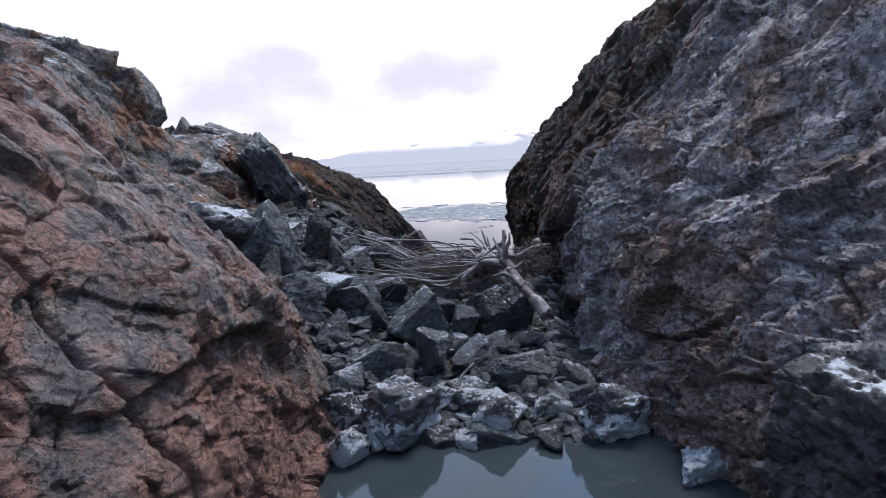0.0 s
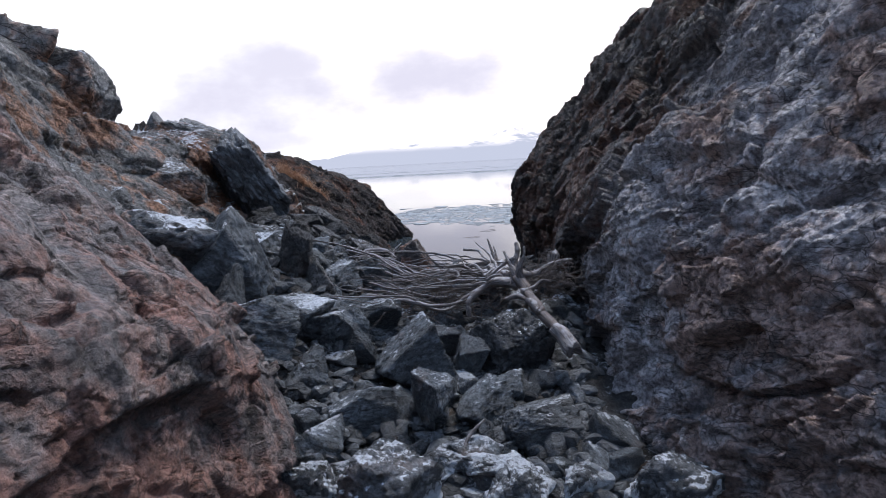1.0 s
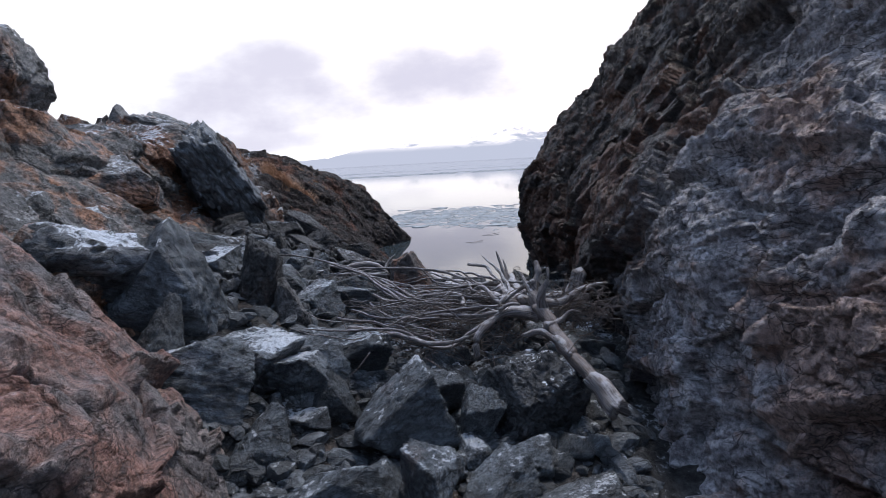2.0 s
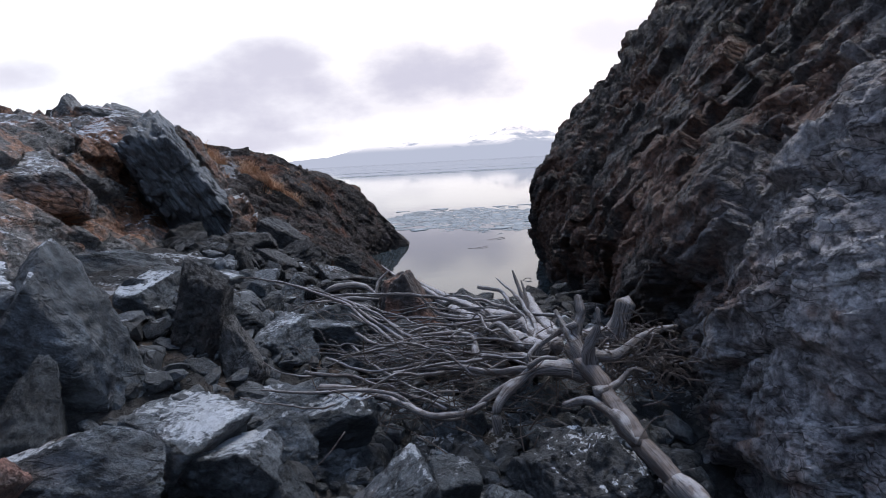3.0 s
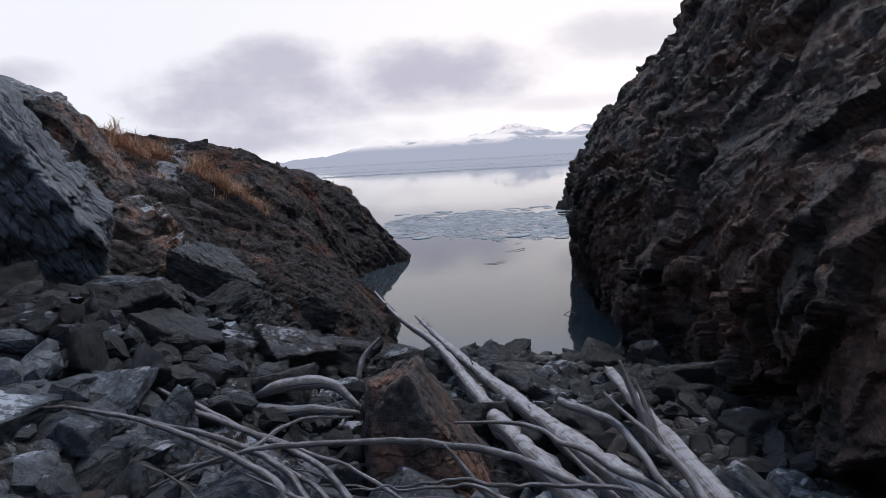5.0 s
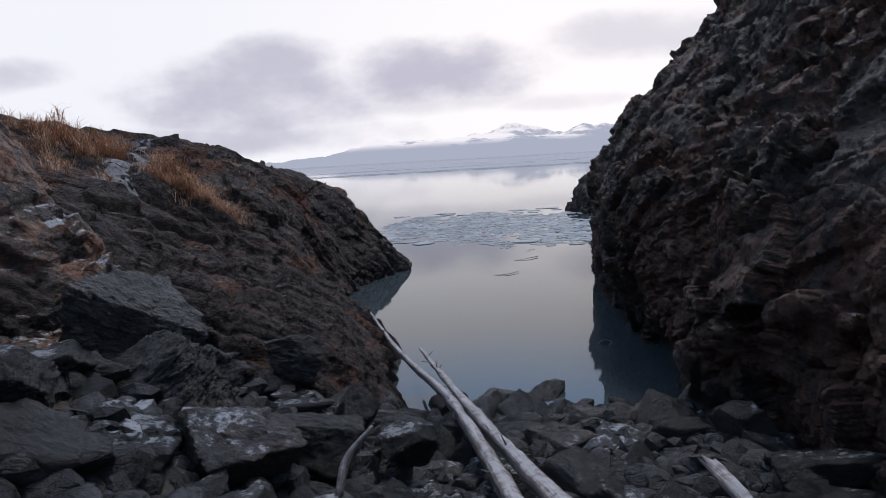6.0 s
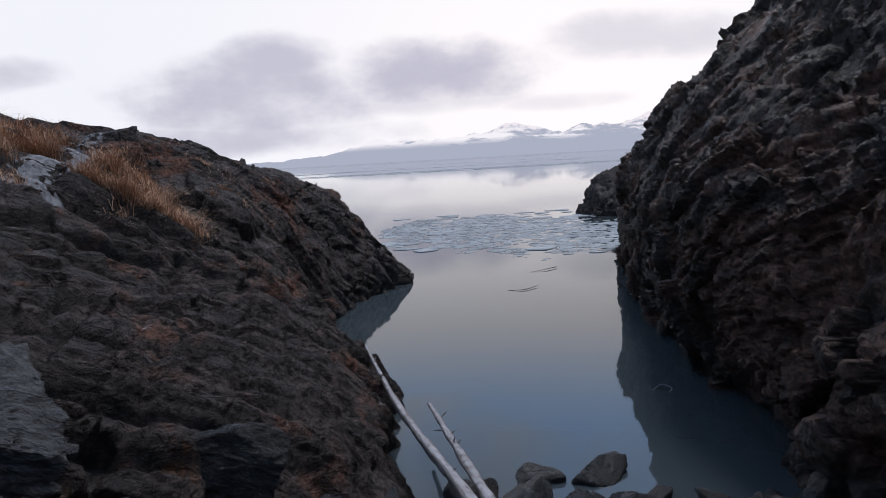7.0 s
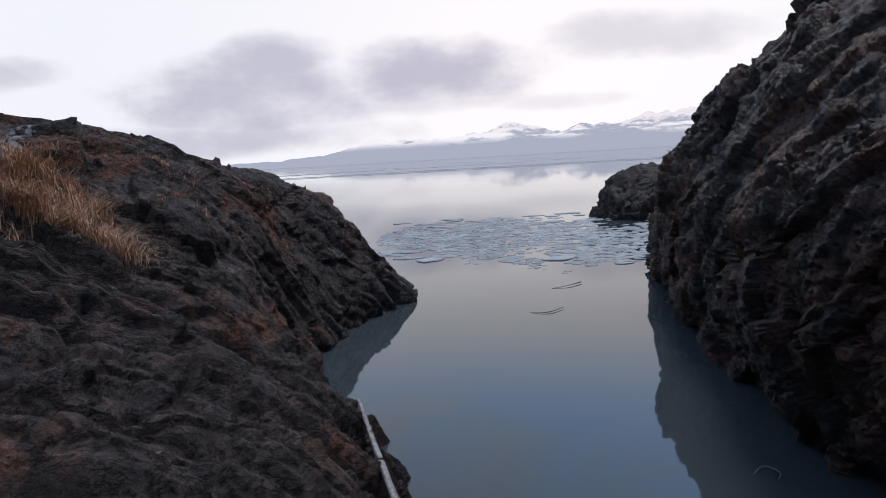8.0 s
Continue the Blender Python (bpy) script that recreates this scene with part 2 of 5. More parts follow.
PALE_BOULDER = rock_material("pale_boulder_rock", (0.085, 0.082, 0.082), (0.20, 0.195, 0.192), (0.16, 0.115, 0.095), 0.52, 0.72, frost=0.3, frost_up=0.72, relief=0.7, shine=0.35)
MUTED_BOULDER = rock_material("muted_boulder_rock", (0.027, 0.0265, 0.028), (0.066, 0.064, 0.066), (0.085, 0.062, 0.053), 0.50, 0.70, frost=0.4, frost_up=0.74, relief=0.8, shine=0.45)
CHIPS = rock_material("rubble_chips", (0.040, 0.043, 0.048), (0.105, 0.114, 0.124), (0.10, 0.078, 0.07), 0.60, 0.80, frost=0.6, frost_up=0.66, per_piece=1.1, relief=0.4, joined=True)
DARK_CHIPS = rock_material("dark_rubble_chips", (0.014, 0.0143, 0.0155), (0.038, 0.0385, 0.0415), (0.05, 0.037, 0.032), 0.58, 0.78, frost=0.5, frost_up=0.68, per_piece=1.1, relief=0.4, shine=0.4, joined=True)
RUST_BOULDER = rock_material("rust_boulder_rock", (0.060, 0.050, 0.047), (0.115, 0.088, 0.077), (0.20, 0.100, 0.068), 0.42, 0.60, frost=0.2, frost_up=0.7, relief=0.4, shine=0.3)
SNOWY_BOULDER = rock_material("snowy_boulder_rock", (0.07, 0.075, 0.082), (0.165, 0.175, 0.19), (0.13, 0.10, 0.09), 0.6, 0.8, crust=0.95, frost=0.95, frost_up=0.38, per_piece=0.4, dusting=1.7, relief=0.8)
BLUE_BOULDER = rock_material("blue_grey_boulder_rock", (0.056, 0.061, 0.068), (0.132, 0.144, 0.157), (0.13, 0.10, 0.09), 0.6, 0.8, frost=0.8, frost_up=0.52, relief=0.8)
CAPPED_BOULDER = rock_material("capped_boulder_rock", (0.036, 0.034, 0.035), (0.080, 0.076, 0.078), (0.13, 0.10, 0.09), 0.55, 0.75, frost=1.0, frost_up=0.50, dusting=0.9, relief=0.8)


def water_material():
    m, t, s = material("silty_water")
    place = t.nodes.new("ShaderNodeTexCoord").outputs["Object"]
    silt = noise_node(t, place, 0.15, 3.0, 0.5, 0.5)
    t.links.new(mix_colour(t, silt, (0.028, 0.038, 0.044), (0.038, 0.047, 0.053)), s.inputs["Base Color"])
    s.inputs["Roughness"].default_value = 0.035
    s.inputs["IOR"].default_value = 1.5
    stretch = t.nodes.new("ShaderNodeMapping")
    stretch.inputs["Scale"].default_value = (0.6, 1.6, 1.0)
    t.links.new(place, stretch.inputs[0])
    bump(t, s, noise_node(t, stretch.outputs[0], 1.2, 3.0, 0.5), 0.05, 0.03)
    return m


WATER = water_material()


def plain_material(name, low, high, scale, rough, bump_strength=0.4, bump_distance=0.01):
    m, t, s = material(name)
    place = t.nodes.new("ShaderNodeTexCoord").outputs["Object"]
    mottle = noise_node(t, place, scale, 6.0, 0.6)
    fine_grain = noise_node(t, place, scale * 7.0, 4.0, 0.6)
    colour = mix_colour(t, ramp(t, mottle, 0.35, 0.65), low, high)
    colour = mix_colour(t, ramp(t, fine_grain, 0.3, 0.7, 0.0, 0.5), colour, mix_colour(t, 1.0, colour, (0.5, 0.5, 0.5), "MULTIPLY"))
    t.links.new(colour, s.inputs["Base Color"])
    s.inputs["Roughness"].default_value = rough
    bump(t, s, math_node(t, "ADD", mottle, math_node(t, "MULTIPLY", fine_grain, 0.5)), bump_strength, bump_distance)
    return m


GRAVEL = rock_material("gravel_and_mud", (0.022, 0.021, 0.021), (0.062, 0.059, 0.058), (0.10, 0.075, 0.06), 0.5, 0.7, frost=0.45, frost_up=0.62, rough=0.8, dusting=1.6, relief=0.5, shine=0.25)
ICE = plain_material("slush_ice", (0.15, 0.168, 0.178), (0.27, 0.29, 0.30), 0.8, 0.6, 0.6, 0.03)


# ---- numeric helpers ----
def hashed(i, j, k, salt):
    """Three random numbers 0..1 for each whole cell."""
    h = (i.astype(np.int64) * 73856093) ^ (j.astype(np.int64) * 19349663) ^ (k.astype(np.int64) * 83492791) ^ (salt * 2654435761)
    h = h & 0xFFFFFFFF
    out = []
    for step in range(3):
        h = ((h ^ (h >> 15)) * 2246822519) & 0xFFFFFFFF
        h = ((h ^ (h >> 13)) * 3266489917) & 0xFFFFFFFF
        h = h ^ (h >> 16)
        out.append((h / 4294967296.0).astype(np.float32))
    return out


def smooth_noise(p, scale, salt):
    """Smooth value noise -1..1 at the places p."""
    q = p * scale
    base = np.floor(q)
    f = (q - base).astype(np.float32)
    f = f * f * (3 - 2 * f)
    base = base.astype(np.int64)
    total = np.zeros(len(p), np.float32)
    for a in (0, 1):
        for b in (0, 1):
            for c in (0, 1):
                w = (f[:, 0] if a else 1 - f[:, 0]) * (f[:, 1] if b else 1 - f[:, 1]) * (f[:, 2] if c else 1 - f[:, 2])
                total += w * hashed(base[:, 0] + a, base[:, 1] + b, base[:, 2] + c, salt)[0]
    return total * 2 - 1


def fractal(p, scale, salt, octaves=4, gain=0.5):
    total, amp = 0, 1.0
    for o in range(octaves):
        total = total + amp * smooth_noise(p, scale * 2.03 ** o, salt + o)
        amp *= gain
    return total


def facets(p, scale, salt):
    """Broken blocks: each cell is a tilted plane at its own depth. Returns that and the nearness to a joint."""
    q = p * scale
    base = np.floor(q - 0.5).astype(np.int64)
    best = np.full(len(p), 9.0, np.float32)
    second = np.full(len(p), 9.0, np.float32)
    level = np.zeros(len(p), np.float32)
    for a in (0, 1):
        for b in (0, 1):
            for c in (0, 1):
                i, j, k = base[:, 0] + a, base[:, 1] + b, base[:, 2] + c
                r = hashed(i, j, k, salt)
                s = hashed(i, j, k, salt + 77)
                dx, dy, dz = q[:, 0] - i - 0.1 - 0.8 * r[0], q[:, 1] - j - 0.1 - 0.8 * r[1], q[:, 2] - k - 0.1 - 0.8 * r[2]
                d = np.maximum(np.maximum(np.abs(dx), np.abs(dy)), np.abs(dz)) * 0.75 + 0.25 * np.sqrt(dx * dx + dy * dy + dz * dz)
                plane_level = (dx * (s[0] - 0.5) + dy * (s[1] - 0.5) + dz * (s[2] - 0.5)) * 1.3 + (r[0] + s[1] - 1.0) * 0.55
                near = d < best
                second = np.where(near, best, np.minimum(second, d))
                level = np.where(near, plane_level, level)
                best = np.where(near, d, best)
    gap = second - best
    return level.astype(np.float32), np.clip(1 - gap / 0.10, 0, 1).astype(np.float32)


def bend(values, at, where):
    """Smooth curve through the rows of values, set at the places at, read at the places where."""
    at, values = np.asarray(at, float), np.asarray(values, float)
    slope = np.empty_like(values)
    step = np.diff(at)
    chord = np.diff(values, axis=0) / step.reshape(-1, *[1] * (values.ndim - 1))
    slope[1:-1], slope[0], slope[-1] = (chord[1:] + chord[:-1]) / 2, chord[0], chord[-1]
    i = np.clip(np.searchsorted(at, where) - 1, 0, len(at) - 2)
    h = step[i]
    shape = (-1, *[1] * (values.ndim - 1))
    t = ((where - at[i]) / h).reshape(shape)
    h = h.reshape(shape)
    return (2 * t**3 - 3 * t**2 + 1) * values[i] + (t**3 - 2 * t**2 + t) * h * slope[i] + (3 * t**2 - 2 * t**3) * values[i + 1] + (t**3 - t**2) * h * slope[i + 1]


def mesh_from(name, verts, faces, mat, smooth=True):
    """A mesh from arrays; the faces are rows of three or four corners."""
    faces = np.asarray(faces, np.int32)
    me = bpy.data.meshes.new(name)
    n = faces.shape[1]
    me.vertices.add(len(verts))
    me.vertices.foreach_set("co", np.asarray(verts, np.float32).ravel())
    me.loops.add(faces.size)
    me.loops.foreach_set("vertex_index", faces.ravel())
    me.polygons.add(len(faces))
    me.polygons.foreach_set("loop_start", np.arange(len(faces), dtype=np.int32) * n)
    me.polygons.foreach_set("use_smooth", np.full(len(faces), smooth))
    me.update(calc_edges=True)
    me.materials.append(mat)
    return me


def grid_faces(rows, columns, wrap=False):
    i = np.arange(rows - 1)[:, None]
    j = np.arange(columns if wrap else columns - 1)[None, :]
    k = (j + 1) % columns
    return np.stack([i * columns + j, i * columns + k, (i + 1) * columns + k, (i + 1) * columns + j], -1).reshape(-1, 4)


def surface_normals(grid):
    du, dv = np.gradient(grid, axis=0), np.gradient(grid, axis=1)
    n = np.cross(du, dv)
    return n / np.maximum(np.linalg.norm(n, axis=-1, keepdims=True), 1e-6)


STRATA = np.array(Euler((radians(38), radians(-24), radians(20))).to_matrix())


def ridged(p, scale, salt, octaves=5, gain=0.61):
    """Sharp-crested noise about nought: creases and crests, as chipped rock has."""
    total, amp = 0, 1.0
    for o in range(octaves):
        total = total + amp * (0.42 - np.abs(smooth_noise(p + 17.3 * o, scale * 2.07 ** o, salt + o)))
        amp *= gain
    return total


def fracture(p, normals, amount, salt, stretch=(0.55, 1.0, 1.9), blocks=((0.42, 0.40), (0.95, 0.28), (2.3, 0.16), (5.0, 0.07), (11.0, 0.028)), crack=0.18, bed=(-0.1, -0.6, -0.78), ledge=0.16, ribs=((1.5, 0.05),), fissures=(), chips=0.12, warp=0.10, wander=0.45):
    """Pushes a smooth surface into broken rock: beds, blocks at several sizes, ribs, fissures and chipped crests."""
    layer_up = np.array(bed, float) / np.linalg.norm(bed)
    side = np.cross(layer_up, (0.25, 0.9, 0.35))
    side /= np.linalg.norm(side)
    axes = np.stack([np.cross(side, layer_up), side, layer_up], -1)
    q = (p + warp * np.stack([fractal(p, 0.9, salt + 40 + a, 4) for a in range(3)], -1)) @ axes * np.asarray(stretch)
    move = 0.05 * fractal(p, 0.7, salt + 60, 5, 0.5)
    across_bed = p @ layer_up + wander * fractal(p, 0.45, salt + 80, 3)
    for often, deep in ((0.7, ledge * 1.3), (2.1, ledge * 0.5), (5.3, ledge * 0.22)):
        s = across_bed * often + 0.35 * smooth_noise(p, 1.3, salt + 90) + 0.2 * smooth_noise(p, 3.7, salt + 93)
        strength = np.clip(0.5 + 1.2 * smooth_noise(p, 0.5 * often, salt + 91), 0, 1)
        f = s - np.floor(s)
        move = move + deep * strength * (np.where(f < 0.85, f / 0.85, (1 - f) / 0.15) - 0.5)
    for often, deep in ribs:  # rounded ribs with sharp creases between
        s = across_bed * often + 0.25 * fractal(p, 1.1, salt + 85, 3)
        move = move + deep * (0.55 + 0.45 * smooth_noise(p, 0.6, salt + 86)) * (np.abs(np.sin(np.pi * s)) - 0.6)
    for k, (way, often, deep, width) in enumerate(fissures):  # narrow clefts across the beds
        s = p @ (np.array(way, float) / np.linalg.norm(way)) * often + 0.5 * fractal(p, 0.6, salt + 110 + k, 4)
        near = np.abs(s - np.round(s)) / often
        shown = np.clip(0.3 + 1.8 * smooth_noise(p, 0.7, salt + 120 + k), 0, 1)
        move = move - deep * shown * np.exp(-(near / width) ** 2)
    for n, (scale, deep) in enumerate(blocks):
        level, joint = facets(q, scale, salt + 5 * n)
        shown = 1.0 if scale < 2 else np.clip(0.5 + 1.2 * smooth_noise(p, 0.55, salt + 95 + n), 0.3, 1)
        move = move + deep * shown * (level - (crack if scale > 2 else 0.05) * joint)
    calm = np.clip(0.65 + 0.9 * smooth_noise(p, 0.5, salt + 130), 0.25, 1.2)
    move = move + chips * calm * ridged(q, 0.9, salt + 131)
    return p + normals * (move * amount)[:, None]


def outcrop(name, sections, mat, along, across, salt, flip=False, amount=1.0, **more):
    """A rock mass through cross-sections (y, then x and z from the foot over the crest to the back)."""
    at = [s[0] for s in sections]
    lines = np.array([np.array(s[1:], float).reshape(-1, 2) for s in sections])
    back = lines[:, -1:] * (1, 0) + (5.0 if flip else -5.0, -1.5)
    lines = np.concatenate([lines, back], 1)
    ys = np.concatenate([np.linspace(a, b, n, endpoint=False) for a, b, n in along] + [[along[-1][1]]])
    control = bend(lines, at, ys)
    span = np.sqrt((np.diff(lines, axis=1) ** 2).sum(-1)).mean(0)
    knots = np.concatenate([[0], np.cumsum(span)])
    share = np.ones(len(span))
    share[-2:] = 0.7, 0.25
    share = np.concatenate([[0], np.cumsum(share)]) / share.sum()
    where = np.interp(np.linspace(0, 1, across), share, knots)
    profile = np.swapaxes(bend(np.swapaxes(control, 0, 1), knots, where), 0, 1)
    grid = np.stack([profile[..., 0], np.broadcast_to(ys[:, None], profile.shape[:2]), profile[..., 1]], -1)
    n = surface_normals(grid) * (-1 if flip else 1)
    p = fracture(grid.reshape(-1, 3), n.reshape(-1, 3), amount, salt, **more)
    faces = grid_faces(len(ys), across)
    return new(name, mesh_from(name, p, faces if flip else faces[:, ::-1], mat))


# ---- ground and water ----
def ground_height(x, y):
    """The stony floor of the gap: pool, boulder bank, then down under the sea."""
    z = np.interp(y, [-20, 5.6, 6.6, 7.6, 9, 10.5, 12, 14, 16, 18.3, 20, 24, 60, 400], [-0.7, -0.6, -0.05, 0.12, 0.45, 0.72, 0.9, 0.85, 0.55, 0.0, -0.5, -0.9, -2.0, -6.0])
    rise = np.interp(y, [5.5, 8, 10, 17, 20], [0.0, 0.35, 0.6, 0.55, 0.0])
    return z + rise * np.clip(-0.9 - x, 0, 2.5)


def spread(near, far, fine_step, count):
    outer = np.geomspace(near, far, count)
    inner = np.arange(-near, near, fine_step)
    return np.concatenate([-outer[::-1], inner[1:], outer])


gx, gy = spread(4.0, 4600, 0.07, 26), np.concatenate([-np.geomspace(10, 4600, 22)[::-1], np.arange(-9.5, 5, 0.5), np.arange(5, 21, 0.07), np.geomspace(21.2, 4600, 30)])
mx, my = np.meshgrid(gx, gy)
gp = np.stack([mx.ravel(), my.ravel(), ground_height(mx.ravel(), my.ravel())], -1)
near = (np.abs(gp[:, 0]) < 5) & (gp[:, 1] > 4) & (gp[:, 1] < 22)
gp[near, 2] += 0.05 * fractal(gp[near] * (1, 1, 0), 3.0, 5, 4) + 0.05 * facets(gp[near] * (1, 1, 0.2), 5.0, 9)[0]
tagged(new("ground", mesh_from("ground", gp, grid_faces(len(gy), len(gx)), GRAVEL)), "dark gravel and mud between the boulders, sinking under the sea", "ground", kind="structure")

wx = spread(40.0, 4600, 8.0, 16)
wx, wy = np.meshgrid(wx, wx)
wp = np.stack([wx.ravel(), wy.ravel(), 0 * wx.ravel()], -1)
tagged(new("water", mesh_from("water", wp, grid_faces(*wx.shape), WATER)), "calm silty grey-blue sea water reflecting the sky", "water", kind="structure")

# unseen slope, added behind the camera to cut light from the low sky
hx, hy = np.meshgrid(np.linspace(-260, 260, 90), np.linspace(-28, -240, 60))
hp = np.stack([hx.ravel(), hy.ravel(), 0 * hx.ravel()], -1)
hp[:, 2] = -1.5 + (-28 - hp[:, 1]) * 0.36 + 7 * fractal(hp, 0.02, 71, 5)
tagged(new("hillside", mesh_from("hillside", hp, grid_faces(*hx.shape)[:, ::-1], GRAVEL)), "unseen dark slope added behind the inlet to block low sky light", "hillside", kind="structure")

# ---- the rock walls of the gap ----
LEFT_NEAR = [
    (-9, -2.6, -1, -2.3, 0, -2.7, 1.2, -3.2, 2.3, -3.9, 3.4, -4.7, 4.3, -6.0, 5.2, -11, 5.8),
    (2.5, -2.05, -1, -1.9, 0, -2.1, 1.0, -2.5, 2.0, -3.05, 2.9, -3.8, 3.9, -5.3, 5.1, -10, 5.8),
    (5.6, -1.65, -1, -1.52, 0, -1.78, 1.0, -2.08, 1.85, -2.5, 2.65, -3.12, 3.5, -4.6, 4.7, -10, 5.4),
    (7.0, -1.45, -0.6, -1.42, 0, -1.78, 1.1, -2.38, 2.1, -3.1, 2.75, -3.9, 3.7, -5.3, 4.95, -10, 5.5),
    (8.6, -1.8, -0.6, -1.9, 0.3, -2.2, 1.0, -2.6, 1.6, -3.4, 2.3, -4.4, 3.4, -5.8, 5.05, -10, 5.7),
]
tagged(outcrop("rock_outcrop", LEFT_NEAR, RED_ROCK, [(-9, 2, 120), (2, 8.6, 430)], 380, 11, amount=0.8, bed=(0.62, 0.16, 0.78), ledge=0.11, ribs=((1.1, 0.03),), stretch=(0.7, 0.8, 1.5), blocks=((0.5, 0.26), (1.15, 0.20), (2.6, 0.11), (6.0, 0.045), (13.0, 0.018)), warp=0.05, wander=0.25, chips=0.06, crack=0.10, fissures=(((0.15, 0.95, 0.2), 1.1, 0.22, 0.05), ((-0.2, 0.75, -0.6), 1.7, 0.12, 0.03), ((0.5, -0.6, -0.6), 0.8, 0.14, 0.04))), "reddish-brown fractured rock outcrop beside the pool", "rock outcrop", kind="structure")
LEFT_MID = [
    (7.8, -2.3, -0.6, -2.5, 0.6, -2.8, 1.2, -3.2, 1.8, -3.8, 2.3, -4.6, 3.3, -5.8, 5.0, -10, 5.8),
    (9.5, -2.1, -0.5, -2.4, 0.8, -2.9, 1.4, -3.4, 2.0, -4.0, 2.55, -4.9, 3.2, -6.2, 5.2, -10, 6.0),
    (11.7, -2.2, -0.5, -2.7, 1.2, -3.4, 1.7, -4.1, 2.2, -4.8, 2.9, -5.5, 3.7, -6.5, 5.2, -10, 6.0),
]
LEFT_MID_END = [
    (12.9, -2.2, -0.5, -2.7, 1.1, -3.4, 1.75, -4.0, 2.2, -4.7, 2.9, -5.2, 3.5, -6.1, 4.15, -10, 4.7),
    (13.8, -2.1, -0.5, -2.6, 1.0, -3.2, 1.6, -4.0, 2.0, -4.7, 2.6, -5.1, 3.3, -5.8, 3.95, -10, 4.3),
    (15.4, -2.0, -0.5, -2.5, 0.95, -3.1, 1.55, -3.9, 1.95, -4.7, 2.5, -5.2, 3.4, -5.8, 4.15, -10, 4.3),
    (17.0, -1.9, -0.5, -2.4, 0.9, -3.0, 1.4, -3.5, 1.75, -4.1, 2.4, -4.7, 3.2, -5.6, 4.2, -10, 4.45),
    (19.4, -3.9, -0.5, -4.3, 0.7, -4.8, 1.2, -5.3, 1.6, -5.9, 2.1, -6.6, 2.9, -7.4, 4.1, -10, 4.5),
]
tagged(outcrop("rock_outcrop", LEFT_MID + LEFT_MID_END, GREY_BROWN, [(7.8, 19.4, 420)], 270, 23, amount=0.8, bed=(0.5, 0.5, 0.7), ledge=0.14, warp=0.06, fissures=(((0.3, 0.9, 0.3), 0.9, 0.16, 0.05), ((0.8, 0.1, -0.6), 1.1, 0.10, 0.04))), "blocky grey-brown rock slope with orange stains", "rock outcrop", kind="structure")
HEADLAND = [
    (15.5, -2.2, -0.5, -2.7, 0.9, -3.2, 1.4, -3.6, 1.7, -4.1, 2.1, -4.8, 2.7, -6.0, 3.5, -10, 3.8),
    (18.5, -1.05, -0.6, -1.3, 0.1, -1.95, 1.0, -2.55, 1.48, -3.2, 1.75, -4.0, 2.2, -5.6, 3.2, -10, 4.2),
    (20.8, -1.35, -0.6, -1.52, 0, -2.1, 0.78, -2.75, 1.38, -3.5, 1.95, -4.35, 2.5, -6.0, 3.45, -10, 4.35),
    (22.5, -1.9, -0.6, -2.1, 0, -2.5, 0.6, -2.95, 1.2, -3.5, 1.78, -4.3, 2.35, -5.9, 3.35, -10, 4.35),
]
HEADLAND_END = [
    (24.0, -2.95, -0.6, -3.1, 0, -3.4, 0.9, -3.95, 1.95, -4.6, 2.85, -5.5, 3.4, -7.2, 3.8, -11, 4.45),
    (26.2, -2.8, -0.6, -2.95, 0, -3.25, 0.7, -3.75, 1.75, -4.4, 2.75, -5.3, 3.35, -6.6, 3.85, -11, 4.1),
    (28.0, -2.1, -0.6, -2.25, 0, -2.6, 0.6, -3.05, 1.3, -3.6, 2.1, -4.3, 2.8, -5.6, 3.4, -11, 3.8),
    (29.4, -1.5, -0.6, -1.66, 0, -2.2, 0.6, -2.85, 1.42, -3.45, 2.27, -4.2, 2.72, -5.6, 3.05, -11, 3.2),
    (32.0, -2.6, -0.8, -2.9, -0.1, -3.7, 0.45, -4.5, 1.2, -5.3, 1.8, -6.2, 2.2, -7.5, 2.4, -11, 2.4),
    (36.0, -5.5, -1.2, -6.0, -1.1, -6.5, -1.0, -7.0, -0.9, -7.5, -0.9, -8.2, -0.9, -9.0, -0.9, -11, -1.0),
]
tagged(outcrop("headland", HEADLAND + HEADLAND_END, BROWN_ROCK, [(15.5, 24, 400), (24, 30, 170), (30, 36, 70)], 260, 31, amount=0.65, bed=(0.3, -0.95, 0.0), ledge=0.14, ribs=((0.8, 0.30), (2.1, 0.27), (5.0, 0.09)), wander=0.4, blocks=((0.42, 0.30), (0.95, 0.17), (2.3, 0.09), (5.5, 0.045), (12.0, 0.02)), stretch=(0.7, 1.0, 1.6), chips=0.05, fissures=(((0.75, 0.1, -0.6), 1.3, 0.12, 0.04), ((0.5, 0.2, 0.8), 2.1, 0.06, 0.025))), "dark brown rock headland sloping into the sea", "headland", kind="structure")
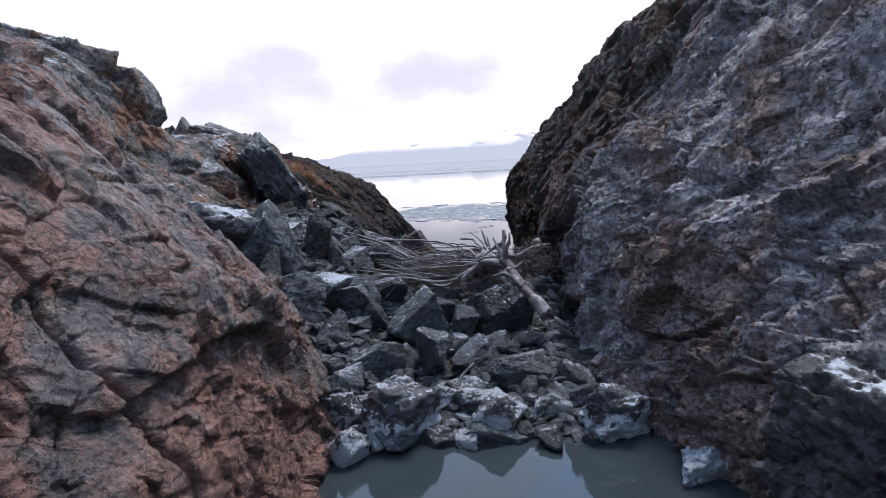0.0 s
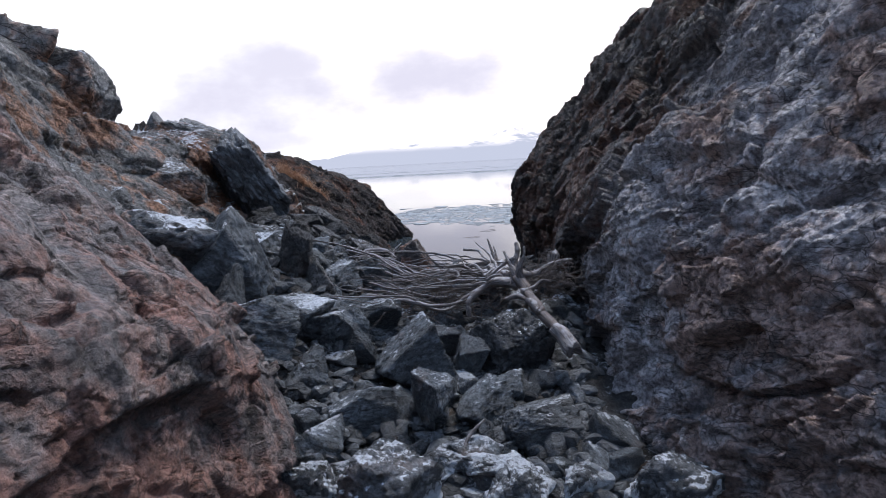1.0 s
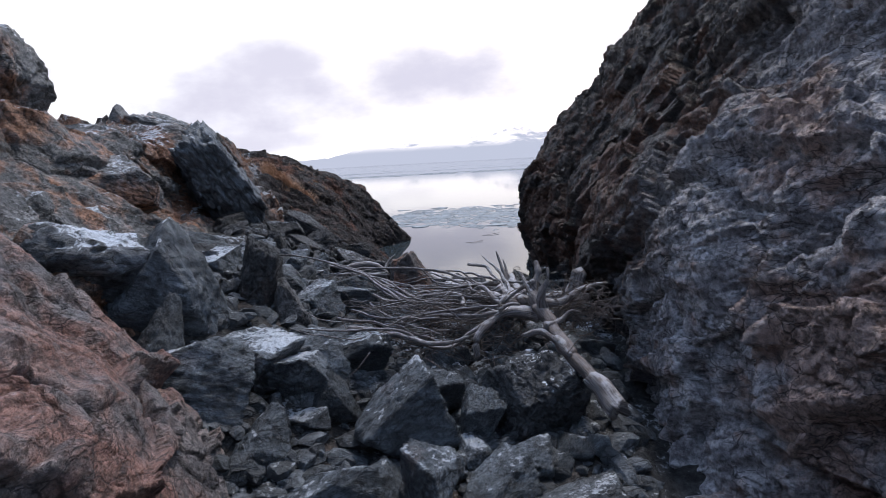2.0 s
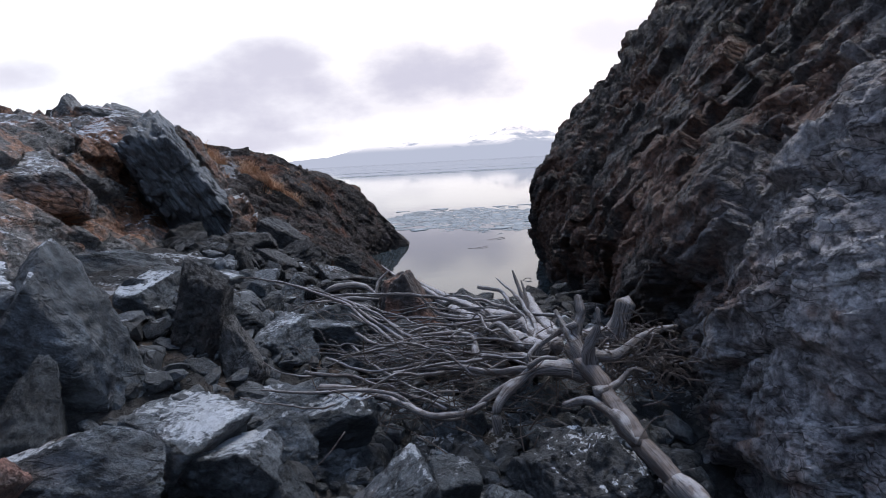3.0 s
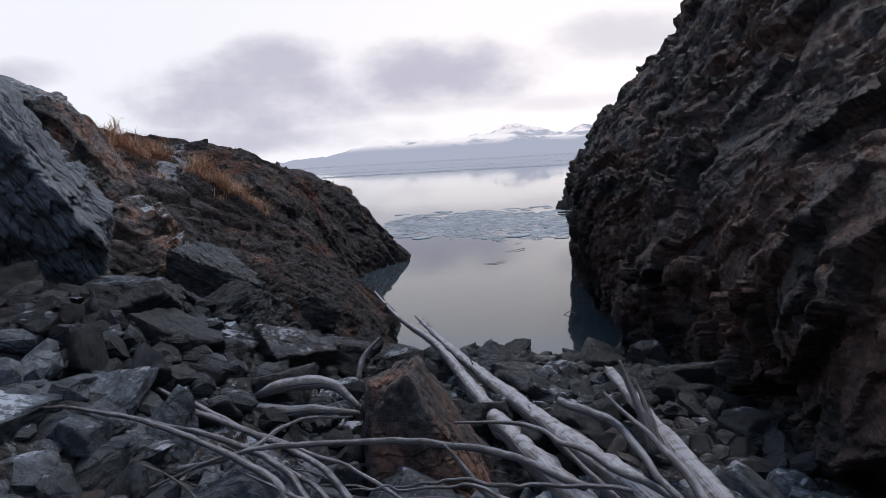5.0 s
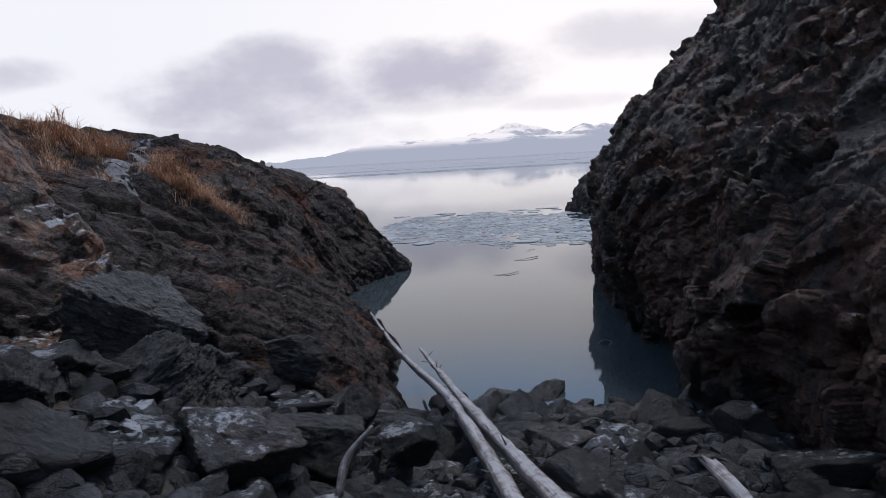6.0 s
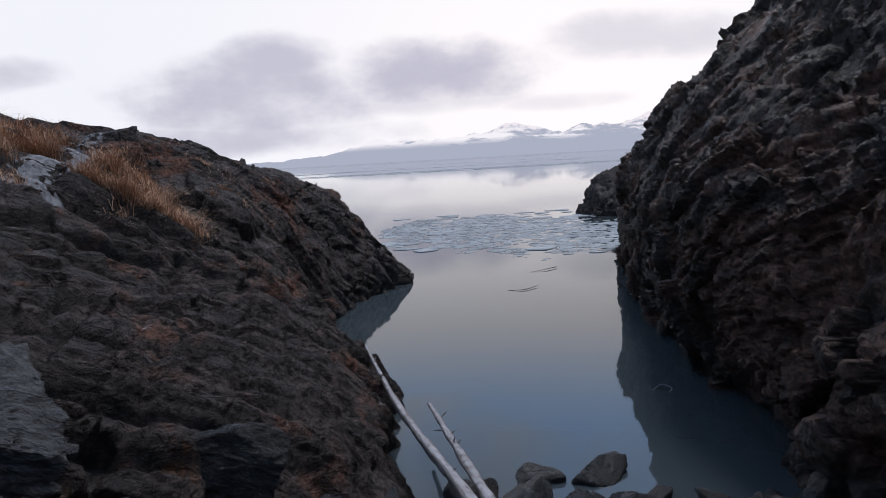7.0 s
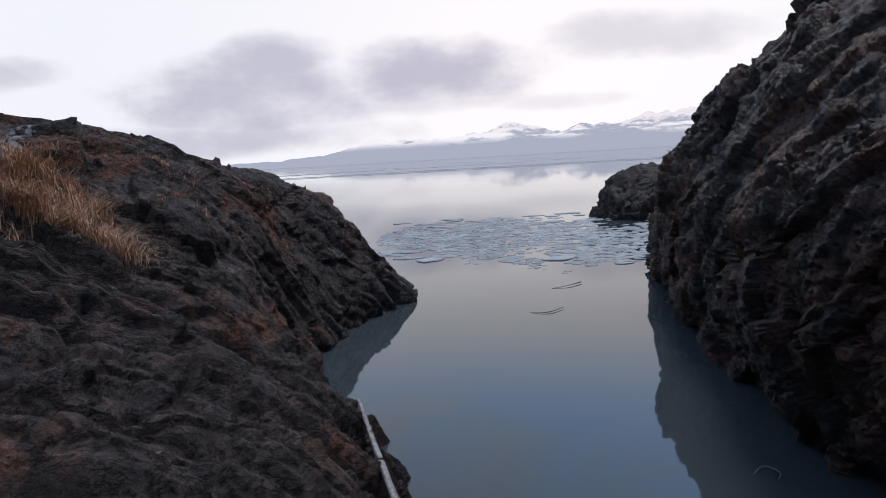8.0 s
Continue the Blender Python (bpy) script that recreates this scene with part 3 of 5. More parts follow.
RIGHT_NEAR = [
    (-9, 3.2, -1, 3.0, 0, 3.2, 1.0, 3.6, 2.0, 4.2, 3.0, 5.0, 4.0, 6.5, 5.8, 11, 8),
    (4.0, 3.0, -1, 2.85, 0, 3.0, 0.8, 3.35, 1.5, 3.75, 2.2, 4.45, 3.0, 6.4, 5.6, 11, 8.2),
    (6.0, 2.65, -1, 2.65, 0, 2.85, 0.9, 3.15, 1.6, 3.5, 2.35, 4.2, 3.1, 5.9, 5.5, 10, 8.2),
    (7.5, 2.05, -0.6, 2.2, 0.35, 2.55, 1.05, 2.8, 1.6, 3.0, 2.3, 3.45, 3.1, 4.8, 5.1, 9, 8.2),
    (9.5, 1.85, -0.5, 2.0, 0.6, 2.1, 1.5, 2.15, 2.2, 2.5, 3.0, 3.5, 3.8, 4.8, 5.4, 8, 8.2),
]
RIGHT_FAR = [
    (11.0, 2.05, -0.4, 2.15, 0.8, 2.22, 1.5, 2.38, 2.3, 2.95, 3.3, 3.65, 4.2, 4.9, 5.9, 8, 8.2),
    (13.0, 2.3, -0.4, 2.35, 0.7, 2.33, 1.5, 2.3, 2.3, 2.95, 3.3, 3.7, 4.25, 4.9, 5.9, 8, 8.2),
    (16.0, 2.6, -0.5, 2.65, 0.4, 2.58, 1.2, 2.6, 1.9, 3.0, 3.0, 3.65, 3.95, 4.85, 5.8, 7.7, 8.2),
    (18.5, 2.7, -0.8, 2.7, 0, 2.5, 0.9, 2.55, 1.7, 2.95, 2.7, 3.7, 3.7, 4.8, 5.6, 7.4, 8),
    (21.0, 2.95, -0.8, 2.87, 0, 2.6, 0.9, 2.48, 1.7, 2.5, 2.6, 3.1, 3.4, 4.6, 5.2, 7.2, 7.8),
]
RIGHT_END = [
    (24.8, 3.3, -0.8, 3.2, 0, 3.15, 0.9, 3.15, 1.8, 3.4, 2.8, 4.15, 3.9, 5.45, 5.3, 7.5, 7.9),
    (28.0, 3.95, -0.8, 3.85, 0, 3.8, 1.0, 3.75, 2.0, 3.85, 2.7, 4.3, 3.4, 5.5, 4.45, 9, 6.0),
    (31.5, 5.0, -0.8, 4.9, 0, 5.0, 1.0, 5.2, 1.8, 5.5, 2.5, 6.0, 3.2, 7.5, 4.0, 10, 4),
    (36.0, 7.5, -1.2, 7.5, -1.0, 7.6, -0.9, 7.8, -0.9, 8.1, -0.9, 8.6, -0.9, 9.2, -0.9, 10, -1),
]
tagged(outcrop("rock_cliff", RIGHT_NEAR + RIGHT_FAR + RIGHT_END, SLATE, [(-9, 3, 110), (3, 12, 450), (12, 22, 440), (22, 30, 150), (30, 36, 50)], 330, 47, flip=True, amount=0.85, ledge=0.08, ribs=((1.5, 0.02),), warp=0.07, stretch=(0.8, 1.0, 1.4), blocks=((0.42, 0.42), (0.95, 0.34), (2.1, 0.25), (4.6, 0.13), (10.0, 0.055)), chips=0.06, crack=0.10, fissures=(((0.2, 0.9, -0.3), 0.8, 0.16, 0.05), ((0.1, 0.5, 0.85), 1.5, 0.08, 0.03))), "jagged slate cliff, grey by the pool and blackish where it stands in the sea", "cliff", kind="structure")

# ---- boulders ----
def ball(level):
    bm = bmesh.new()
    bmesh.ops.create_icosphere(bm, subdivisions=level, radius=1.0)
    v = np.array([x.co[:] for x in bm.verts], np.float32)
    f = np.array([[x.index for x in face.verts] for face in bm.faces], np.int32)
    bm.free()
    return v, f


BALLS = {level: ball(level) for level in (3, 4, 5, 6)}


def boulder_mesh(salt, level, mat, planes=11, sharp=90.0, rough=0.85, peak=0.0, cuts=()):
    """An angular block, half a metre across on every side: random planes cut it, then it is worn and chipped."""
    rng = np.random.default_rng(salt)
    way, faces = BALLS[level]
    n = rng.normal(size=(planes, 3))
    n[:6] = np.array([[1, 0, 0], [-1, 0, 0], [0, 1, 0], [0, -1, 0], [0, 0, 1], [0, 0, -1]]) + rng.normal(size=(6, 3)) * 0.28
    if peak:
        turn = np.arange(5) * 1.2566 + rng.uniform(0, 6)
        n[:5] = np.stack([np.cos(turn), np.sin(turn), rng.uniform(0.3, 0.6, 5) * peak], -1)
        n[5] = (0, 0, -1)
    n /= np.linalg.norm(n, axis=1, keepdims=True)
    d = rng.uniform(0.70, 1.05, planes)
    d[:6] = rng.uniform(0.62, 0.92, 6)
    if cuts:
        n, d = np.array([c[:3] for c in cuts], float), np.array([c[3] for c in cuts])
        n /= np.linalg.norm(n, axis=1, keepdims=True)
    r = (np.clip(way @ n.T / d, 0.02, None) ** sharp).sum(1) ** (-1 / sharp)
    p = way * r[:, None]
    shift = p + salt * 3.7
    chips, joint = facets(shift, 2.3, salt)
    small, joint_small = facets(shift @ STRATA * (1, 1, 2.4), 4.5, salt + 3)
    p = p * (1 + rough * (0.035 * fractal(shift, 1.6, salt, 5, 0.55) + 0.085 * chips + 0.05 * small - 0.03 * joint_small))[:, None]
    low, high = p.min(0), p.max(0)
    p = (p - (low + high) / 2) / (high - low)
    return mesh_from("boulder", p, faces, mat)


def boulder(mesh, x, y, z, sx, sy, sz, turn=(0, 0, 0), label="", group="", name="boulder"):
    """A boulder of the size sx, sy, sz about its middle (x, y, z)."""
    ob = new(name, mesh)
    ob.matrix_world = Matrix.LocRotScale((x, y, z), Euler([radians(a) for a in turn]), (sx, sy, sz))
    return tagged(ob, label, "boulder", group)


GAP = "boulders in the gap"
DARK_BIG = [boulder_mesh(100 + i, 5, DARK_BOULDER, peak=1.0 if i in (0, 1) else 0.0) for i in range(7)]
BIG = [boulder_mesh(100 + i, 5, BOULDER, peak=1.0 if i in (0, 1) else 0.0) for i in range(7)]
# place, size, turn, shape
NAMED = [
    (-2.95, 9.95, 2.0, 1.55, 1.1, 1.55, (8, 16, 15), 0, "tall blue-grey slab of rock standing on edge among boulders"),
    (-2.95, 9.25, 1.65, 0.65, 0.6, 0.95, (10, 18, 60), 1, "pointed grey boulder leaning on the red outcrop"),
    (-2.52, 8.95, 1.35, 1.0, 0.8, 0.8, (0, 15, 30), 2, "pale grey angular boulder at the foot of the slope"),
    (-2.14, 9.75, 1.2, 1.0, 0.8, 0.65, (12, 0, 70), 3, "low grey boulder streaked with frost"),
    (-1.73, 9.5, 0.95, 0.85, 0.75, 0.75, (0, 20, 110), 4, "rounded grey boulder in the rubble"),
    (-0.58, 9.1, 0.72, 0.95, 0.8, 0.8, (10, -22, 20), 5, "angular grey boulder with a frosted edge"),
    (-1.27, 9.45, 0.88, 0.6, 0.5, 0.55, (0, 8, 10), 0, "small squarish boulder among the rubble"),
    (-1.16, 8.25, 0.42, 0.85, 0.6, 0.6, (14, 0, 30), 2, "grey boulder wedged in the rubble"),
    (-0.35, 8.2, 0.5, 0.7, 0.55, 0.75, (20, 12, 80), 4, "upright grey stone with a frosted top"),
    (-1.82, 8.7, 0.75, 0.75, 0.6, 0.75, (0, 25, 50), 1, "dark grey boulder at the foot of the red outcrop"),
    (0.3, 8.35, 0.35, 0.75, 0.6, 0.45, (0, -10, 40), 5, "flat dark stone below the large boulder"),
    (-0.15, 9.65, 0.75, 0.5, 0.45, 0.5, (10, 10, 20), 3, "small grey block below the driftwood"),
    (0.2, 9.25, 0.6, 0.45, 0.4, 0.65, (0, 25, 0), 6, "narrow upright stone beside the large boulder"),
    (-3.1, 11.2, 1.95, 0.75, 0.65, 0.75, (0, 10, 80), 5, "grey boulder below a frosted ledge"),
    (-1.58, 10.0, 1.0, 0.6, 0.6, 0.6, (0, 10, 40), 2, "frosted grey stone among the rubble"),
    (-1.15, 10.35, 1.0, 0.8, 0.55, 0.5, (0, -8, 15), 4, "flat-topped stone dusted with frost"),
    (-1.65, 10.45, 1.05, 0.7, 0.55, 0.45, (8, 0, 75), 6, "low frosted stone beneath thin branches"),
    (-2.18, 12.95, 1.45, 0.65, 0.6, 0.9, (0, 22, 20), 1, "pointed blue-grey stone behind the branches"),
    (-2.35, 11.75, 1.7, 0.85, 0.7, 0.5, (0, 8, 30), 0, "dark flat stone among larger boulders"),
    (-4.0, 12.05, 2.2, 1.3, 0.9, 0.55, (0, 10, 20), 2, "wide pale slab lying on a frosted ledge"),
    (-1.9, 11.5, 1.4, 0.65, 0.6, 0.55, (0, 0, 60), 5, "brown-grey stone under the branches"),
    (-1.5, 12.1, 1.25, 0.9, 0.6, 0.5, (0, 6, 10), 3, "dark block beneath the branches"),
    (-3.15, 14.5, 1.95, 0.8, 0.7, 0.75, (0, 15, 45), 4, "brown boulder at the foot of the slope"),
    (-3.2, 12.5, 1.85, 1.2, 0.9, 0.55, (0, 12, 15), 6, "flat grey slab on the rubble slope"),
    (-2.5, 12.0, 1.6, 0.85, 0.6, 0.55, (5, 10, 0), 0, "grey boulder beside the flat slab"),
    (-1.6, 12.4, 1.35, 0.8, 0.6, 0.5, (0, 10, 35), 2, "smooth blue-grey stone below a branch"),
    (-2.5, 14.7, 1.55, 0.6, 0.35, 0.3, (0, 25, 10), 5, "thin pale slab tilted on the rubble"),
    (-2.6, 14.9, 1.45, 0.7, 0.5, 0.45, (0, 8, 20), 4, "pale grey boulder on the rubble bank"),
    (-1.95, 15.1, 1.3, 0.8, 0.6, 0.5, (8, 22, 40), 6, "slanting grey boulder on the rubble bank"),
    (-1.6, 15.6, 1.15, 0.7, 0.45, 0.4, (0, 25, 15), 5, "tilted slab on the rubble bank"),
    (-1.45, 16.7, 0.95, 0.55, 0.5, 0.4, (0, 10, 70), 0, "frosted stone below the headland"),
    (-2.2, 17.3, 1.25, 0.7, 0.5, 0.45, (0, 12, 10), 2, "stone with a white patch of frost"),
    (-0.95, 16.0, 0.85, 0.5, 0.45, 0.4, (0, 0, 20), 4, "dark stone beside the driftwood logs"),
    (0.5, 17.0, 0.2, 0.75, 0.65, 0.45, (0, 8, 40), 3, "dark wet boulder at the edge of the sea"),
]
for x, y, z, sx, sy, sz, turn, shape, label in NAMED:
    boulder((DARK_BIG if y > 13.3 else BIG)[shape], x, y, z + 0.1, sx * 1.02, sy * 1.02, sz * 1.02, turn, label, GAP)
boulder(boulder_mesh(131, 6, CRUSTED_BOULDER, planes=14, rough=1.5), 0.80, 9.55, 0.78, 1.2, 1.0, 1.15, (0, 4, 12), "large dark blocky boulder carrying the driftwood root", GAP)
WEDGE = [(-0.97, -0.15, 0.16, 0.62), (0.80, -0.05, 0.55, 0.50), (-0.25, -0.95, 0.22, 0.6), (0.45, -0.85, 0.2, 0.66), (0.1, 0.95, 0.3, 0.7), (0, 0, -1, 0.9), (-0.35, 0.1, 0.9, 0.86), (-0.8, -0.3, 0.6, 0.78)]
boulder(boulder_mesh(132, 6, RUST_BOULDER, cuts=WEDGE, sharp=40.0, rough=1.1), -0.55, 13.6, 1.10, 1.45, 1.1, 1.5, (0, 0, 0), "rust-stained triangular boulder beside the driftwood logs", GAP)
UPRIGHT = [(-1, -0.2, 0.12, 0.55), (1, -0.1, 0.05, 0.55), (0.15, -1, 0.1, 0.55), (0, 1, 0.1, 0.6), (0.3, -0.1, 1, 0.85), (0, 0, -1, 0.9), (-0.6, -0.7, 0.3, 0.72), (0.7, -0.6, -0.2, 0.75)]
boulder(boulder_mesh(162, 6, MUTED_BOULDER, cuts=UPRIGHT, sharp=40.0, rough=1.3), -2.5, 10.95, 1.95, 0.62, 0.6, 1.15, (0, 10, 12), "dark upright block spotted with lichen", GAP)
EGG = [(-1, -0.2, 0.35, 0.6), (0.9, -0.1, 0.4, 0.6), (0.1, -1, 0.25, 0.55), (0, 1, 0.2, 0.6), (-0.2, -0.2, 1, 0.95), (0, 0, -1, 0.85), (0.7, -0.5, -0.4, 0.7), (-0.6, -0.5, 0.75, 0.8)]
boulder(boulder_mesh(163, 6, PALE_BOULDER, cuts=EGG, sharp=22.0, rough=1.2), -2.1, 10.85, 1.5, 0.62, 0.55, 1.0, (0, -10, 20), "pale pointed boulder in front of a dark block", GAP)
boulder(boulder_mesh(160, 6, MUTED_BOULDER, planes=9, rough=1.2), -3.25, 16.35, 1.95, 1.15, 0.9, 0.95, (0, 32, 25), "large dark boulder beneath the headland", GAP)
boulder(boulder_mesh(161, 6, MUTED_BOULDER, planes=9, rough=1.2), -2.72, 15.7, 1.65, 1.2, 0.85, 0.75, (8, -24, 20), "large dark leaning boulder on the rubble bank", GAP)
boulder(boulder_mesh(137, 6, BLUE_BOULDER, planes=12, rough=1.0), 1.0, 8.05, 0.3, 1.15, 0.9, 0.6, (30, 8, 20), "broad blue-grey slab tilted towards the pool", GAP)
boulder(boulder_mesh(133, 6, CAPPED_BOULDER, rough=1.7), 3.5, 4.3, 0.8, 1.7, 1.6, 2.1, (0, 4, 25), "large grey boulder with a cap of snow beside the pool", GAP)
SNOWY = [boulder_mesh(140 + i, 5, SNOWY_BOULDER, planes=16, sharp=24.0, rough=1.6) for i in range(3)]
POOLSIDE = [(-0.65, 6.9, 0.3, 1.15, 0.9, 1.0, (10, 0, 30), 0), (0.55, 6.95, 0.15, 0.85, 0.7, 0.7, (0, 8, 70), 1), (1.22, 7.1, 0.12, 0.6, 0.5, 0.5, (0, 0, 10), 2),
            (2.05, 6.75, 0.2, 1.05, 0.75, 0.8, (0, 10, 20), 0), (-1.27, 6.35, 0.1, 0.5, 0.5, 0.6, (0, 0, 50), 1), (2.62, 5.75, 0.0, 0.7, 0.7, 0.55, (0, 0, 0), 2),
            (0.1, 6.6, 0.0, 0.4, 0.35, 0.35, (0, 0, 80), 2), (0.35, 7.35, 0.25, 0.8, 0.5, 0.3, (0, 5, 5), 1), (-0.1, 7.5, 0.25, 0.6, 0.5, 0.35, (0, 0, 40), 0), (-1.5, 7.0, 0.3, 0.6, 0.6, 0.6, (0, 20, 0), 2)]
for x, y, z, sx, sy, sz, turn, shape in POOLSIDE:
    boulder(SNOWY[shape], x, y, z, sx, sy, sz, turn, "grey boulder crusted with snow at the edge of the pool", "boulders round the pool")
WET = [boulder_mesh(150 + i, 4, WET_BOULDER) for i in range(4)]
SEASIDE = [(0.02, 19.1, -0.02, 0.66, 0.4, 0.2, 0, 0), (0.68, 19.05, -0.05, 0.56, 0.5, 0.42, 60, 1), (0.82, 18.5, 0.0, 0.34, 0.3, 0.26, 0, 2), (1.15, 18.65, 0.0, 0.4, 0.25, 0.18, 30, 3), (0.44, 18.35, 0.0, 0.3, 0.25, 0.2, 30, 3),
           (-0.6, 18.6, 0.12, 0.5, 0.4, 0.35, 10, 2), (-0.25, 18.1, 0.15, 0.45, 0.4, 0.45, 70, 1), (0.15, 18.2, 0.1, 0.4, 0.3, 0.3, 40, 3), (1.0, 18.0, 0.08, 0.6, 0.5, 0.35, 15, 0), (1.6, 17.9, 0.1, 0.55, 0.4, 0.35, 80, 1), (2.0, 18.2, 0.05, 0.5, 0.4, 0.3, 0, 2),
           (0.0, 17.4, 0.25, 0.7, 0.55, 0.5, 33, 1), (1.4, 17.2, 0.25, 0.6, 0.5, 0.4, 0, 3)]
for x, y, z, sx, sy, sz, turn, shape in SEASIDE:
    boulder(WET[shape], x, y, z, sx, sy, sz, (0, 0, turn), "black wet rock at the edge of the sea", "wet rocks by the sea")

# smaller rubble between the boulders
RUBBLE = [boulder_mesh(170 + i, 4, BOULDER, planes=10, rough=0.7) for i in range(8)]
DARK_RUBBLE = [boulder_mesh(170 + i, 4, DARK_BOULDER, planes=10, rough=0.7) for i in range(8)]
rng = np.random.default_rng(4)
taken = [(n[0], n[1], max(n[3], n[4]) * 0.42) for n in NAMED] + [(-2.5, 10.95, 0.3), (-2.1, 10.85, 0.3), (-3.25, 16.35, 0.45), (-2.72, 15.7, 0.45), (0.78, 9.55, 0.5), (1.0, 8.05, 0.45), (-0.72, 13.75, 0.55)]


def stone_spot():
    """A random place on the bank, with the size of stone that lies there."""
    y = rng.uniform(6.5, 18.4)
    x = rng.uniform(np.interp(y, [6.5, 9, 11, 13, 14, 16, 18.4], [-1.3, -2.6, -3.2, -3.2, -4.2, -2.9, -1.5]), np.interp(y, [6.5, 8, 12, 18.4], [2.0, 1.7, 2.1, 2.5]))
    return x, y


def lie(x, y, size):
    sx, sy, sz = size * rng.uniform(0.8, 1.6), size * rng.uniform(0.7, 1.1), size * rng.uniform(0.45, 0.95)
    z = float(ground_height(np.array(x), np.array(y))) + sz * rng.uniform(0.1, 0.4)
    return z, (sx, sy, sz), (rng.uniform(-28, 28), rng.uniform(-28, 28), rng.uniform(0, 360))


laid = 0
while laid < 290:
    x, y = stone_spot()
    size = min(0.22 + rng.exponential(0.15), 0.7)
    if any((x - a) ** 2 + (y - b) ** 2 < (c + size * 0.25) ** 2 for a, b, c in taken):
        continue
    taken.append((x, y, size * 0.30))
    z, sizes, turn = lie(x, y, size)
    wet = y > 17.3
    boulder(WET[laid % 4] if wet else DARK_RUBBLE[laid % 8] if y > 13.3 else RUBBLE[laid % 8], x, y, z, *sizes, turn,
            "dark wet stone by the sea" if wet else "angular grey stone in the rubble", "rubble stones", "stone")
    laid += 1
way, chip_faces = ball(2)
for far in (False, True):  # small stones that fill the gaps
    verts, faces = [], []
    for k in range(1900):
        x, y = stone_spot()
        while (y > 13.3) != far:
            x, y = stone_spot()
        z, sizes, turn = lie(x, y, rng.uniform(0.07, 0.26))
        n = rng.normal(size=(9, 3))
        n /= np.linalg.norm(n, axis=1, keepdims=True)
        r = (np.clip(way @ n.T / rng.uniform(0.5, 0.9, 9), 0.05, None) ** 30).sum(1) ** (-1 / 30)
        m = np.array(Euler([radians(a) for a in turn]).to_matrix())
        verts.append(((way * np.clip(r, 0, 1.2)[:, None] * 0.6 * np.array(sizes)) @ m.T + (x, y, z)).astype(np.float32))
        faces.append(chip_faces + k * len(way))
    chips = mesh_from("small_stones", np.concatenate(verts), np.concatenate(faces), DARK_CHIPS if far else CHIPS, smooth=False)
    tagged(new("small_stones", chips), "small dark angular stones filling the gaps between boulders", "stones", kind="stuff")

# blocks on the left slope
SLOPE = "blocks on the slope"
SLAB = boulder_mesh(196, 6, BLUE_BOULDER, rough=2.2, cuts=[(-1, 0.1, -0.5, 1.0), (0.9, 0.1, -0.35, 1.1), (0, 0, 1, 0.42), (0.05, -0.9, -0.25, 0.5), (0, 1, 0.1, 0.6), (-0.1, -0.3, -1, 0.5), (0.6, 0.3, 0.6, 0.8), (-0.7, -0.5, 0.3, 0.95)])
KNOB = boulder_mesh(199, 6, GREY_BROWN, rough=1.3, cuts=[(1, -0.1, 0.25, 0.72), (0.85, -0.2, -0.55, 0.74), (-1, 0, 0.1, 1.0), (0.3, -1, 0.1, 0.75), (0, 1, 0, 0.8), (0.1, -0.1, 1, 0.66), (0, 0, -1, 0.8), (0.75, 0.1, 0.75, 0.82)])
PEAK = boulder_mesh(198, 5, GREY_BROWN, cuts=[(-0.75, -0.2, 0.5, 0.5), (0.7, -0.1, 0.6, 0.5), (0, -1, 0.3, 0.5), (0, 1, 0.2, 0.6), (0, 0, -1, 0.6), (-0.1, 0, 1, 0.85)])
BLOCKS = [boulder_mesh(190 + i, 6, GREY_BROWN, planes=10) for i in range(3)]
boulder(SLAB, -4.62, 15.2, 3.2, 2.5, 1.4, 1.25, (-6, 58, 8), "great grey slab leaning against the slope over a dark hollow", SLOPE)
boulder(KNOB, -6.7, 12.0, 5.0, 1.9, 1.3, 1.75, (0, 0, 12), "blocky grey knob of rock on the skyline", SLOPE)
boulder(BLOCKS[2], -7.35, 11.4, 5.2, 1.7, 1.5, 2.0, (10, 10, 50), "grey block beside the knob of rock", SLOPE)
boulder(PEAK, -8.0, 18.4, 4.6, 1.5, 1.1, 1.25, (0, 0, 10), "pointed block on the crest of the slope", SLOPE)
boulder(KNOB, -6.95, 18.5, 4.25, 2.1, 1.3, 1.25, (0, 14, -10), "orange-stained block on the crest of the slope", SLOPE)
boulder(BLOCKS[0], -5.3, 12.9, 3.15, 1.5, 1.1, 1.3, (0, 20, 30), "orange-stained block in the slope", SLOPE)
boulder(boulder_mesh(141, 5, SNOWY_BOULDER, planes=16, sharp=26.0, rough=1.7), -3.8, 9.6, 2.45, 1.35, 1.0, 1.0, (0, 4, 10), "pale ledge block dusted with snow", SLOPE)
boulder(boulder_mesh(205, 5, BROWN_ROCK, planes=16, sharp=14.0), -6.85, 24.8, 3.72, 1.2, 1.0, 0.9, (0, 5, 0), "rounded rock on top of the headland", SLOPE)
STACK = [(-0.95, -0.1, 0.3, 0.75), (-0.5, -0.3, 0.85, 0.72), (-0.2, -1, 0.15, 0.8), (0, 1, 0.2, 0.9), (1, 0, 0.2, 1.0), (0, 0, -1, 0.8), (0.1, -0.3, 1, 0.9), (-0.75, -0.65, 0.3, 0.8)]
boulder(boulder_mesh(203, 6, DARK_SLATE, cuts=STACK, sharp=30.0, rough=1.3), 8.9, 42.6, 0.0, 6.0, 5.0, 5.1, (0, 0, 8), "dark block of rock standing in the sea", "sea stack")


